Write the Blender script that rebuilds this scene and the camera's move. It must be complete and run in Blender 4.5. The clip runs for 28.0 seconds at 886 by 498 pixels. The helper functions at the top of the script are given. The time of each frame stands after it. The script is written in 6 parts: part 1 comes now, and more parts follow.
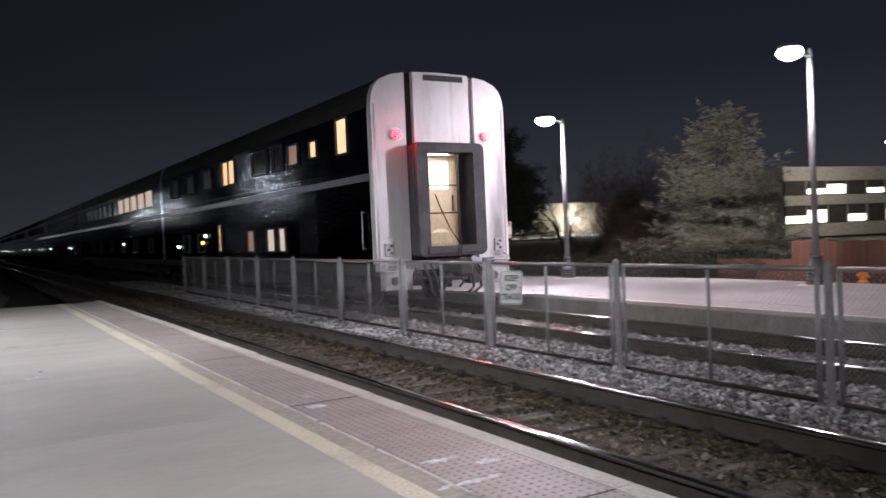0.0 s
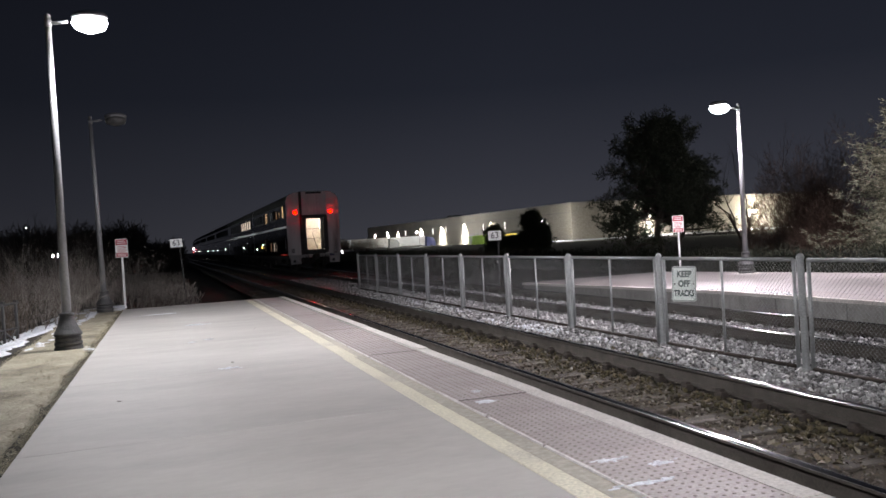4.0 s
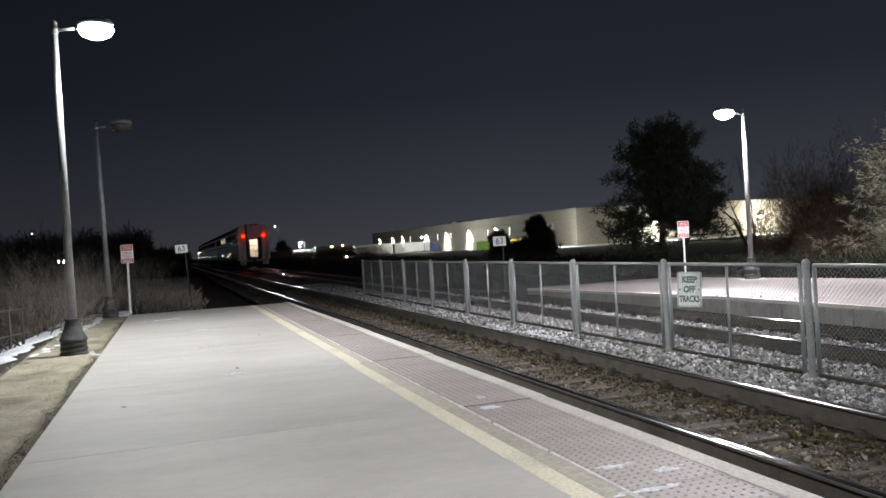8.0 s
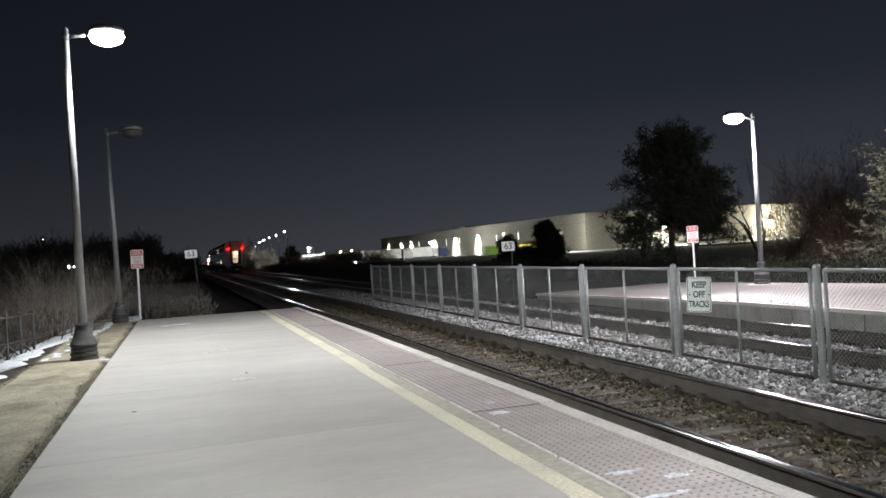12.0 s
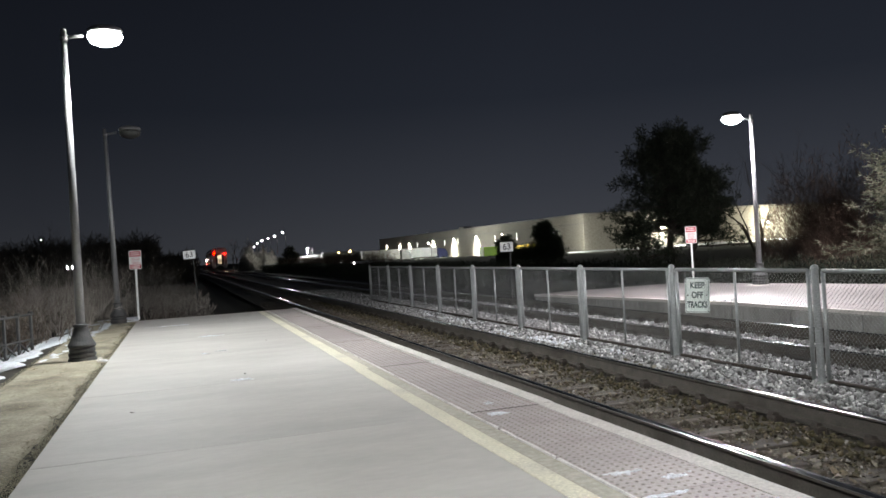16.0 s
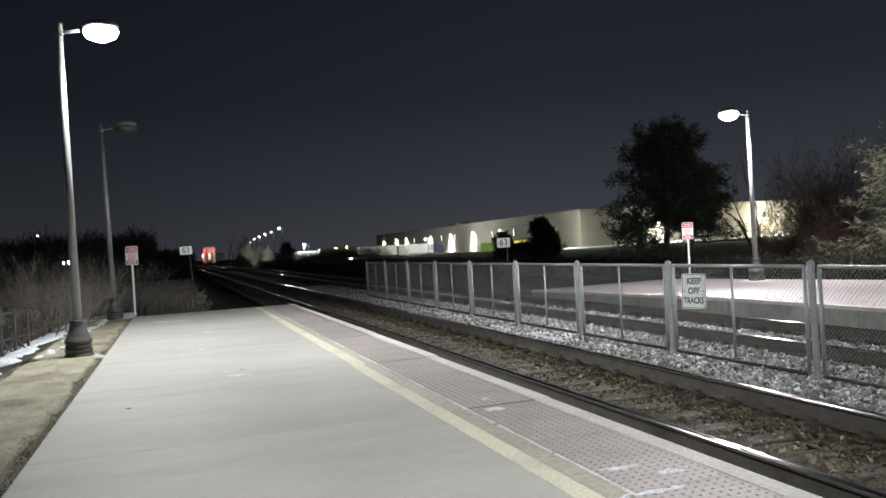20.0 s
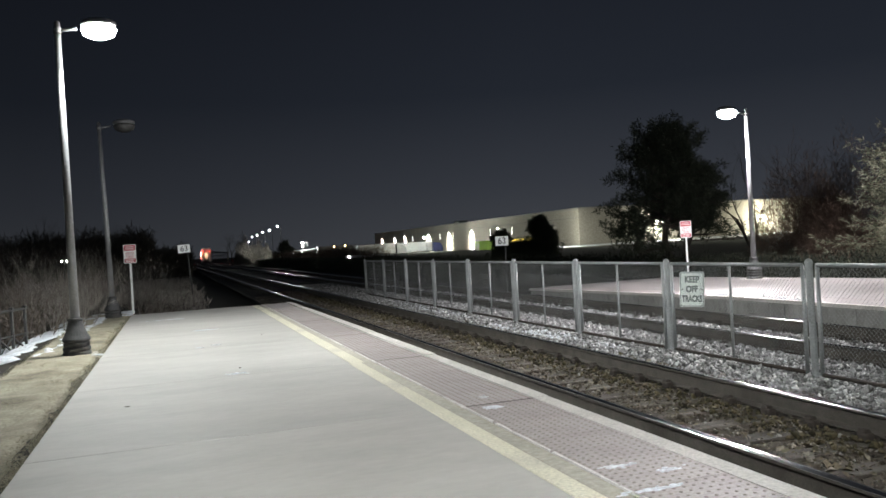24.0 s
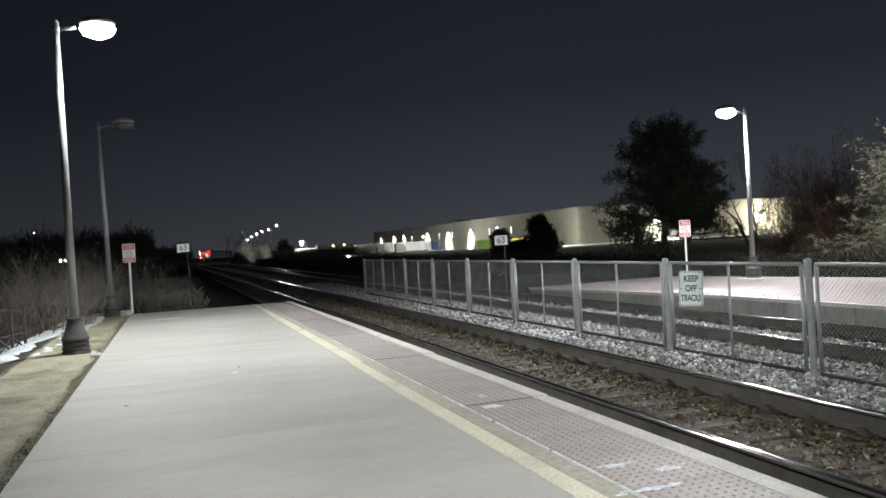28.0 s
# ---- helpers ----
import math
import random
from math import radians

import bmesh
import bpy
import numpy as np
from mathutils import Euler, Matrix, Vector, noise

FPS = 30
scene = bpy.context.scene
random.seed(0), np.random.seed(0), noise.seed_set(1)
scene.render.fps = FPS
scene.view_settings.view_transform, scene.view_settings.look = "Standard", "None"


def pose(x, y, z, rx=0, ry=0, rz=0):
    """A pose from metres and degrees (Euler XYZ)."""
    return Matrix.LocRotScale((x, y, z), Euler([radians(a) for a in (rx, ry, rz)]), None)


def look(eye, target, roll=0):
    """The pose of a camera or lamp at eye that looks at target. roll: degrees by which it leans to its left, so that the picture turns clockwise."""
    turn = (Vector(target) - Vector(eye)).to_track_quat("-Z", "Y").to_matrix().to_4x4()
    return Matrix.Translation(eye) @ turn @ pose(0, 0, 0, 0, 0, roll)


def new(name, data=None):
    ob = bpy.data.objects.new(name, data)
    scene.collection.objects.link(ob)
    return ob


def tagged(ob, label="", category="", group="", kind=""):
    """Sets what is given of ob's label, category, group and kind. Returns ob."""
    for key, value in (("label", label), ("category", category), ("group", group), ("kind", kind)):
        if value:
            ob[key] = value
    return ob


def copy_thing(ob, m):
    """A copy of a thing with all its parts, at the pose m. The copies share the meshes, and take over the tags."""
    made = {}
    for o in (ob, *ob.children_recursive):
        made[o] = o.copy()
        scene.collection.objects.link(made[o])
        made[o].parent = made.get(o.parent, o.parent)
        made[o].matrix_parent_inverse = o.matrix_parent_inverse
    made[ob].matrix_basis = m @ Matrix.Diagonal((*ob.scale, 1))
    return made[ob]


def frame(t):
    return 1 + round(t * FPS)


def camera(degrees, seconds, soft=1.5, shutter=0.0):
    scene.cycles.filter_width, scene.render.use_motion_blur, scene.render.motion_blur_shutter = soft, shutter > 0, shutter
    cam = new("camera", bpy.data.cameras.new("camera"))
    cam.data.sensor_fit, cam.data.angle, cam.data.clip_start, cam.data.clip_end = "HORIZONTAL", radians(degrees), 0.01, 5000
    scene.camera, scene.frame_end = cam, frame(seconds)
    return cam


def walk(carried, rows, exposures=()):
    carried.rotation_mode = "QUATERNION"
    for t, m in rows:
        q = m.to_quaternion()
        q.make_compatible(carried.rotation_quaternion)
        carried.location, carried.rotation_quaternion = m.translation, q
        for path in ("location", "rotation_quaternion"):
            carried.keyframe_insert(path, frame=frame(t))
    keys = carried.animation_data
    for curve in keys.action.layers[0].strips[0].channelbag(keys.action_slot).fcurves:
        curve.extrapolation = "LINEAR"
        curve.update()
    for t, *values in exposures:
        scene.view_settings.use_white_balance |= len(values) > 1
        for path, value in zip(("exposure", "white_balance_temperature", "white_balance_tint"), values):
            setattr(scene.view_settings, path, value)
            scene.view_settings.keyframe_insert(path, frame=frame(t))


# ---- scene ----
EYE = (0.0, 0.0, 1.32)
cam = camera(57.8, 28.0, soft=1.6, shutter=0.35)
# seconds and the camera's turn in degrees (Euler XYZ); it is held at one spot
WALK = [
    (0.0, 88.82, 2.51, -30.98),
    (0.5, 88.91, 3.15, -23.07),
    (1.0, 88.96, 3.45, -18.22),
    (1.5, 88.90, 3.52, -18.74),
    (2.0, 88.91, 3.51, -18.80),
    (2.5, 88.96, 3.36, -18.89),
    (3.0, 89.06, 3.35, -19.06),
    (3.5, 89.11, 3.35, -19.12),
    (5.5, 89.39, 3.35, -19.16),
    (6.0, 89.44, 3.35, -19.09),
    (6.5, 89.48, 3.35, -19.02),
    (7.0, 89.52, 3.36, -18.95),
    (7.5, 89.56, 3.37, -18.87),
    (8.0, 89.59, 3.36, -18.80),
    (8.5, 89.63, 3.37, -18.73),
    (9.0, 89.67, 3.39, -18.64),
    (9.5, 89.72, 3.38, -18.56),
    (10.0, 89.78, 3.39, -18.48),
    (10.5, 89.82, 3.41, -18.40),
    (11.0, 89.86, 3.41, -18.33),
    (11.5, 89.92, 3.40, -18.24),
    (12.0, 89.99, 3.40, -18.18),
    (12.5, 90.03, 3.40, -18.13),
    (14.5, 90.16, 3.41, -18.17),
    (15.0, 90.13, 3.44, -18.21),
    (15.5, 90.08, 3.42, -18.24),
    (16.0, 90.03, 3.41, -18.29),
    (16.5, 89.98, 3.39, -18.33),
    (17.0, 89.93, 3.40, -18.35),
    (17.5, 89.89, 3.42, -18.39),
    (18.0, 89.85, 3.40, -18.42),
    (18.5, 89.81, 3.41, -18.45),
    (19.0, 89.79, 3.40, -18.47),
    (19.5, 89.75, 3.41, -18.50),
    (20.0, 89.72, 3.39, -18.51),
    (20.5, 89.70, 3.39, -18.52),
    (21.0, 89.67, 3.38, -18.55),
    (21.5, 89.66, 3.38, -18.56),
    (23.5, 89.59, 3.37, -18.63),
    (24.0, 89.59, 3.38, -18.63),
    (24.5, 89.58, 3.38, -18.64),
    (25.0, 89.55, 3.40, -18.67),
    (25.5, 89.53, 3.38, -18.68),
    (26.0, 89.53, 3.38, -18.68),
    (26.5, 89.53, 3.38, -18.68),
    (27.0, 89.53, 3.37, -18.68),
    (27.5, 89.53, 3.38, -18.69),
    (28.0, 89.53, 3.38, -18.69),
]
walk(cam, [(t, pose(*EYE, rx, ry, rz)) for t, rx, ry, rz in WALK],
     exposures=[(0.0, 0.06, 6500, 10.5), (1.0, 0.12, 6500, 10.5), (3.5, 0.28, 6560, 9), (7.0, 0.44, 6580, 2.5), (17.0, 0.46, 6600, -0.5), (28.0, 0.46, 6600, -3.5)])

# ---- night sky ----
world = bpy.data.worlds.new("night")
scene.world = world
world.use_nodes = True
wn, wl = world.node_tree.nodes, world.node_tree.links
w_geo = wn.new("ShaderNodeTexCoord")
w_sep = wn.new("ShaderNodeSeparateXYZ")
w_ramp = wn.new("ShaderNodeValToRGB")
wl.new(w_geo.outputs["Generated"], w_sep.inputs[0])
wl.new(w_sep.outputs["Z"], w_ramp.inputs[0])
# the town's glow lies to the right of the line
w_side, w_mix = wn.new("ShaderNodeMapRange"), wn.new("ShaderNodeMix")
wl.new(w_sep.outputs["X"], w_side.inputs[0])
w_side.inputs[1].default_value, w_side.inputs[2].default_value, w_side.inputs[3].default_value, w_side.inputs[4].default_value = -0.15, 0.4, 0.52, 0.88
w_mix.data_type, w_mix.blend_type = "RGBA", "MULTIPLY"
w_mix.inputs[0].default_value = 1.0
wl.new(w_ramp.outputs[0], w_mix.inputs[6])
wl.new(w_side.outputs[0], w_mix.inputs[7])
wl.new(w_mix.outputs[2], wn["Background"].inputs[0])
w_ramp.color_ramp.elements[0].position, w_ramp.color_ramp.elements[0].color = 0.0, (0.0385, 0.039, 0.049, 1)
w_ramp.color_ramp.elements[1].position, w_ramp.color_ramp.elements[1].color = 0.45, (0.0050, 0.0056, 0.0098, 1)
for at, col in ((0.07, (0.0268, 0.028, 0.038, 1)), (0.18, (0.0128, 0.0145, 0.022, 1))):
    w_ramp.color_ramp.elements.new(at).color = col
wn["Background"].inputs[1].default_value = 1.08


def lamp(name, kind, at, target, energy, color, size=0.3, spot=150.0, blend=0.6):
    data = bpy.data.lights.new(name, kind)
    data.energy, data.color = energy, color
    if kind == "AREA":
        data.shape, data.size = "DISK", size
        data.spread = radians(spot)
    else:
        data.shadow_soft_size = size
    if kind == "SPOT":
        data.spot_size, data.spot_blend = radians(spot), blend
    ob = new(name, data)
    ob.matrix_world = look(at, target)
    return ob


COOL = (0.97, 0.945, 1.01)
NEUTRAL = (1.0, 0.905, 1.01)


# ---- materials ----
def nodes_of(name):
    m = bpy.data.materials.new(name)
    m.use_nodes = True
    return m, m.node_tree.nodes, m.node_tree.links, m.node_tree.nodes["Principled BSDF"]


def surface(name, a, b, c=None, rough=0.7, metal=0.0, scale=3.0, fine=40.0, bump=0.2, contrast=0.5, vary=0.0,
            stretch=(1, 1, 1), spec=0.5, coat=0.0, rough_var=0.12, grain=(0.72, 1.22)):
    """Two colours mixed by coarse noise, a third by stains, grain and relief by fine noise."""
    m, n, l, p = nodes_of(name)
    tc, mp = n.new("ShaderNodeTexCoord"), n.new("ShaderNodeMapping")
    mp.inputs["Scale"].default_value = stretch
    l.new(tc.outputs["Object"], mp.inputs[0])
    big, small = n.new("ShaderNodeTexNoise"), n.new("ShaderNodeTexNoise")
    for k, s, d in ((big, scale, 6), (small, fine, 8)):
        k.inputs["Scale"].default_value, k.inputs["Detail"].default_value = s, d
        k.inputs["Roughness"].default_value = 0.62
        l.new(mp.outputs[0], k.inputs["Vector"])
    ramp = n.new("ShaderNodeValToRGB")
    ramp.color_ramp.elements[0].position, ramp.color_ramp.elements[1].position = 0.5 - contrast / 2.5, 0.5 + contrast / 2.5
    ramp.color_ramp.elements[0].color, ramp.color_ramp.elements[1].color = (*a, 1), (*b, 1)
    l.new(big.outputs[0], ramp.inputs[0])
    col = ramp.outputs[0]
    if c:
        st, rs, mix = n.new("ShaderNodeTexNoise"), n.new("ShaderNodeValToRGB"), n.new("ShaderNodeMix")
        st.inputs["Scale"].default_value, st.inputs["Detail"].default_value = scale * 0.37, 9
        l.new(mp.outputs[0], st.inputs["Vector"])
        rs.color_ramp.elements[0].position, rs.color_ramp.elements[1].position = 0.54, 0.72
        l.new(st.outputs[0], rs.inputs[0])
        mix.data_type = "RGBA"
        l.new(rs.outputs[0], mix.inputs[0])
        l.new(col, mix.inputs[6])
        mix.inputs[7].default_value = (*c, 1)
        col = mix.outputs[2]
    gr, mg = n.new("ShaderNodeMapRange"), n.new("ShaderNodeMix")
    l.new(small.outputs[0], gr.inputs[0])
    gr.inputs[1].default_value, gr.inputs[2].default_value, gr.inputs[3].default_value, gr.inputs[4].default_value = 0.3, 0.7, *grain
    mg.data_type, mg.blend_type = "RGBA", "MULTIPLY"
    mg.inputs[0].default_value = 1.0
    l.new(col, mg.inputs[6])
    l.new(gr.outputs[0], mg.inputs[7])
    col = mg.outputs[2]
    if vary:
        oi, hv, ma = n.new("ShaderNodeObjectInfo"), n.new("ShaderNodeHueSaturation"), n.new("ShaderNodeMapRange")
        l.new(oi.outputs["Random"], ma.inputs[0])
        ma.inputs[3].default_value, ma.inputs[4].default_value = 1 - vary, 1 + vary
        l.new(ma.outputs[0], hv.inputs["Value"])
        l.new(col, hv.inputs["Color"])
        col = hv.outputs[0]
    l.new(col, p.inputs["Base Color"])
    rr = n.new("ShaderNodeMapRange")
    l.new(big.outputs[0], rr.inputs[0])
    rr.inputs[3].default_value, rr.inputs[4].default_value = max(rough - rough_var, 0.03), min(rough + rough_var, 1)
    l.new(rr.outputs[0], p.inputs["Roughness"])
    p.inputs["Metallic"].default_value = metal
    p.inputs["Specular IOR Level"].default_value = spec
    p.inputs["Coat Weight"].default_value = coat
    if bump:
        bp = n.new("ShaderNodeBump")
        bp.inputs["Strength"].default_value, bp.inputs["Distance"].default_value = bump, 0.01
        l.new(small.outputs[0], bp.inputs["Height"])
        l.new(bp.outputs[0], p.inputs["Normal"])
    return m


def islands(name, cols, rough=0.85, spec=0.3, metal=0.0):
    """Each loose island takes its own colour out of a few."""
    m, n, l, p = nodes_of(name)
    g, ramp = n.new("ShaderNodeNewGeometry"), n.new("ShaderNodeValToRGB")
    ramp.color_ramp.interpolation = "LINEAR"
    e = ramp.color_ramp.elements
    e[0].color, e[1].color = (*cols[0], 1), (*cols[-1], 1)
    for i in range(1, len(cols) - 1):
        e.new(i / (len(cols) - 1)).color = (*cols[i], 1)
    l.new(g.outputs["Random Per Island"], ramp.inputs[0])
    tc, k, mg, gr = n.new("ShaderNodeTexCoord"), n.new("ShaderNodeTexNoise"), n.new("ShaderNodeMix"), n.new("ShaderNodeMapRange")
    k.inputs["Scale"].default_value = 60
    l.new(tc.outputs["Object"], k.inputs["Vector"])
    l.new(k.outputs[0], gr.inputs[0])
    gr.inputs[1].default_value, gr.inputs[2].default_value, gr.inputs[3].default_value, gr.inputs[4].default_value = 0.3, 0.7, 0.7, 1.25
    mg.data_type, mg.blend_type = "RGBA", "MULTIPLY"
    mg.inputs[0].default_value = 1
    l.new(ramp.outputs[0], mg.inputs[6])
    l.new(gr.outputs[0], mg.inputs[7])
    l.new(mg.outputs[2], p.inputs["Base Color"])
    p.inputs["Roughness"].default_value, p.inputs["Specular IOR Level"].default_value = rough, spec
    p.inputs["Metallic"].default_value = metal
    return m


def glow(name, color, strength):
    m, n, l, p = nodes_of(name)
    p.inputs["Base Color"].default_value = (0.8, 0.8, 0.8, 1)
    p.inputs["Emission Color"].default_value = (*color, 1)
    p.inputs["Emission Strength"].default_value = strength
    return m


def glass(name, tint=(0.9, 0.95, 0.95)):
    m, n, l, p = nodes_of(name)
    p.inputs["Base Color"].default_value = (*tint, 1)
    p.inputs["Roughness"].default_value = 0.03
    p.inputs["Transmission Weight"].default_value = 1.0
    p.inputs["IOR"].default_value = 1.2
    return m


CONCRETE = surface("platform_concrete", (0.36, 0.346, 0.324), (0.51, 0.492, 0.46), (0.44, 0.392, 0.352), rough=0.68, scale=0.9, fine=16, bump=0.03, contrast=0.5, vary=0.06, grain=(0.955, 1.035), stretch=(0.45, 1, 1))
KERB = surface("kerb_concrete", (0.46, 0.44, 0.41), (0.58, 0.55, 0.52), (0.38, 0.35, 0.33), rough=0.75, scale=2.5, fine=50, bump=0.3, vary=0.05)
SIDE = surface("platform_side_concrete", (0.13, 0.125, 0.12), (0.22, 0.21, 0.2), (0.08, 0.075, 0.07), rough=0.9, scale=1.6, fine=30, bump=0.4)
CREAM = surface("cream_line_paint", (0.60, 0.57, 0.445), (0.68, 0.65, 0.52), (0.50, 0.475, 0.40), rough=0.6, scale=3, fine=50, bump=0.2, vary=0.08)
TACTILE = surface("tactile_red", (0.30, 0.26, 0.248), (0.385, 0.343, 0.33), (0.43, 0.395, 0.38), rough=0.62, scale=1.8, fine=45, bump=0.3, vary=0.07)
# the domes are coloured darker than the tile round them
DOME = surface("tactile_dome_dark", (0.22, 0.185, 0.175), (0.31, 0.265, 0.25), rough=0.6, scale=2, fine=45, bump=0.1)
FARTACT = surface("far_tactile_strip", (0.20, 0.168, 0.16), (0.27, 0.232, 0.222), (0.30, 0.275, 0.265), rough=0.7, scale=1.8, fine=45, bump=0.3, vary=0.06)
FARPAVE = surface("far_platform_concrete", (0.20, 0.177, 0.174), (0.265, 0.24, 0.233), (0.165, 0.147, 0.142), rough=0.75, scale=0.8, fine=30, bump=0.25, vary=0.04)
RAILTOP = surface("polished_rail", (0.50, 0.49, 0.48), (0.68, 0.67, 0.66), rough=0.17, metal=1.0, scale=2, fine=90, bump=0.03, stretch=(1, 0.05, 1), rough_var=0.03)
# lengthwise scratches spread the gloss across the rail
rail_along = RAILTOP.node_tree.nodes.new("ShaderNodeCombineXYZ")
rail_along.inputs[0].default_value = 1.0
RAILTOP.node_tree.links.new(rail_along.outputs[0], RAILTOP.node_tree.nodes["Principled BSDF"].inputs["Tangent"])
RAILTOP.node_tree.nodes["Principled BSDF"].inputs["Anisotropic"].default_value = 0.9
# the wheels' mirror polish, strongest at a low angle
RAILTOP.node_tree.nodes["Principled BSDF"].inputs["Coat Weight"].default_value = 1.0
RAILTOP.node_tree.nodes["Principled BSDF"].inputs["Coat Roughness"].default_value = 0.1
RAILSIDE = surface("rusty_rail", (0.05, 0.044, 0.037), (0.095, 0.083, 0.071), (0.04, 0.032, 0.026), rough=0.85, metal=0.2, scale=6, fine=70, bump=0.3)
TIE = surface("weathered_tie_wood", (0.055, 0.045, 0.036), (0.12, 0.10, 0.083), (0.18, 0.16, 0.138), rough=0.9, scale=6, fine=30, stretch=(0.3, 3, 3), bump=0.7, vary=0.3)
SPIKE = surface("rusty_spike_iron", (0.03, 0.024, 0.02), (0.065, 0.05, 0.04), rough=0.85, metal=0.2, scale=9, fine=50, bump=0.4)
# kept near black, so the gaps between ballast stones look shaded
BED = surface("cinder_bed", (0.03, 0.026, 0.022), (0.085, 0.07, 0.055), (0.05, 0.055, 0.03), rough=0.95, scale=2.2, fine=28, bump=0.9)
DIRT = surface("trodden_dirt", (0.055, 0.043, 0.03), (0.13, 0.105, 0.077), (0.06, 0.053, 0.025), rough=0.95, scale=3.2, fine=34, bump=0.9, contrast=0.6)
EDGECON = surface("stained_edge_concrete", (0.37, 0.345, 0.285), (0.47, 0.44, 0.37), (0.32, 0.30, 0.25), rough=0.75, scale=1.2, fine=20, bump=0.1, vary=0.05)
SEALANT = surface("white_joint_sealant", (0.62, 0.60, 0.58), (0.75, 0.73, 0.71), (0.45, 0.43, 0.41), rough=0.7, scale=6, fine=40, bump=0.3)
FARSIDE = surface("far_platform_side", (0.19, 0.185, 0.178), (0.30, 0.292, 0.28), (0.12, 0.115, 0.11), rough=0.9, scale=1.3, fine=12, bump=0.3, contrast=0.8, vary=0.1, stretch=(1, 1, 0.35))
# near-black tones mixed in stand for the shaded gaps between pale stones
STONES = islands("grey_ballast", [(0.03, 0.029, 0.028), (0.50, 0.495, 0.49), (0.06, 0.058, 0.056), (0.40, 0.395, 0.39), (0.035, 0.034, 0.033), (0.82, 0.81, 0.80), (0.09, 0.088, 0.086), (0.30, 0.295, 0.29)])
BROWNST = islands("brown_ballast", [(0.025, 0.02, 0.016), (0.14, 0.117, 0.094), (0.045, 0.036, 0.027), (0.26, 0.23, 0.20), (0.03, 0.026, 0.017), (0.09, 0.073, 0.055), (0.40, 0.375, 0.35)])
MOSS = islands("moss_and_dead_leaves", [(0.05, 0.042, 0.022), (0.10, 0.084, 0.045), (0.03, 0.024, 0.015), (0.15, 0.122, 0.075), (0.06, 0.052, 0.028)])
LITTER = islands("leaf_litter", [(0.055, 0.043, 0.029), (0.21, 0.17, 0.12), (0.12, 0.095, 0.062), (0.07, 0.066, 0.032), (0.36, 0.315, 0.26), (0.12, 0.103, 0.055), (0.042, 0.035, 0.028)])
SNOW = surface("old_snow", (0.62, 0.65, 0.70), (0.80, 0.82, 0.85), (0.42, 0.41, 0.40), rough=0.7, scale=3, fine=25, bump=0.6)
EARTH = surface("dark_earth", (0.022, 0.020, 0.015), (0.05, 0.043, 0.032), (0.035, 0.038, 0.02), rough=0.95, scale=0.15, fine=9, bump=0.6)
LAWN = surface("winter_lawn", (0.27, 0.245, 0.18), (0.41, 0.375, 0.285), (0.13, 0.118, 0.085), rough=0.95, scale=2.4, fine=34, bump=0.9, grain=(0.62, 1.3), contrast=0.35)
STRAW = islands("dry_grass_blades", [(0.32, 0.285, 0.205), (0.50, 0.455, 0.34), (0.42, 0.38, 0.275), (0.28, 0.255, 0.17)])
GALV = surface("galvanised_steel", (0.27, 0.28, 0.28), (0.39, 0.40, 0.40), (0.19, 0.20, 0.20), rough=0.5, metal=0.55, scale=5, fine=60, bump=0.08, vary=0.06)
WIRE = surface("galvanised_wire", (0.30, 0.305, 0.305), (0.40, 0.405, 0.405), rough=0.6, metal=0.4, scale=9, fine=80, bump=0)
POLE = surface("lamp_pole_paint", (0.21, 0.21, 0.22), (0.29, 0.29, 0.30), rough=0.42, metal=0.3, scale=4, fine=50, bump=0.05)
IRON = surface("lamp_base_iron", (0.05, 0.05, 0.052), (0.09, 0.09, 0.09), (0.13, 0.12, 0.11), rough=0.55, metal=0.3, scale=8, fine=60, bump=0.15)
SIGNFACE = surface("reflective_sign_sheet", (0.88, 0.94, 0.90), (0.92, 0.96, 0.93), (0.84, 0.90, 0.86), rough=0.3, scale=6, fine=80, bump=0.02)
WHITESIGN = surface("white_sheet_metal", (0.88, 0.90, 0.88), (0.93, 0.94, 0.92), (0.82, 0.84, 0.82), rough=0.45, scale=6, fine=80, bump=0.02)
REDPAINT = surface("red_sign_print", (0.55, 0.10, 0.13), (0.64, 0.15, 0.18), rough=0.5, scale=8, fine=60, bump=0.0)
INK = surface("black_print", (0.015, 0.015, 0.015), (0.03, 0.03, 0.03), rough=0.5, scale=10, fine=60, bump=0.0)
GREENINK = surface("dark_green_print", (0.02, 0.05, 0.045), (0.03, 0.07, 0.06), rough=0.5, scale=10, fine=60, bump=0.0)
LENS_ON = glow("lit_lamp_lens", (0.93, 0.97, 1.0), 60.0)
LENS_OFF = surface("dull_lamp_lens", (0.06, 0.06, 0.06), (0.10, 0.10, 0.10), rough=0.3, scale=9, fine=50, bump=0)


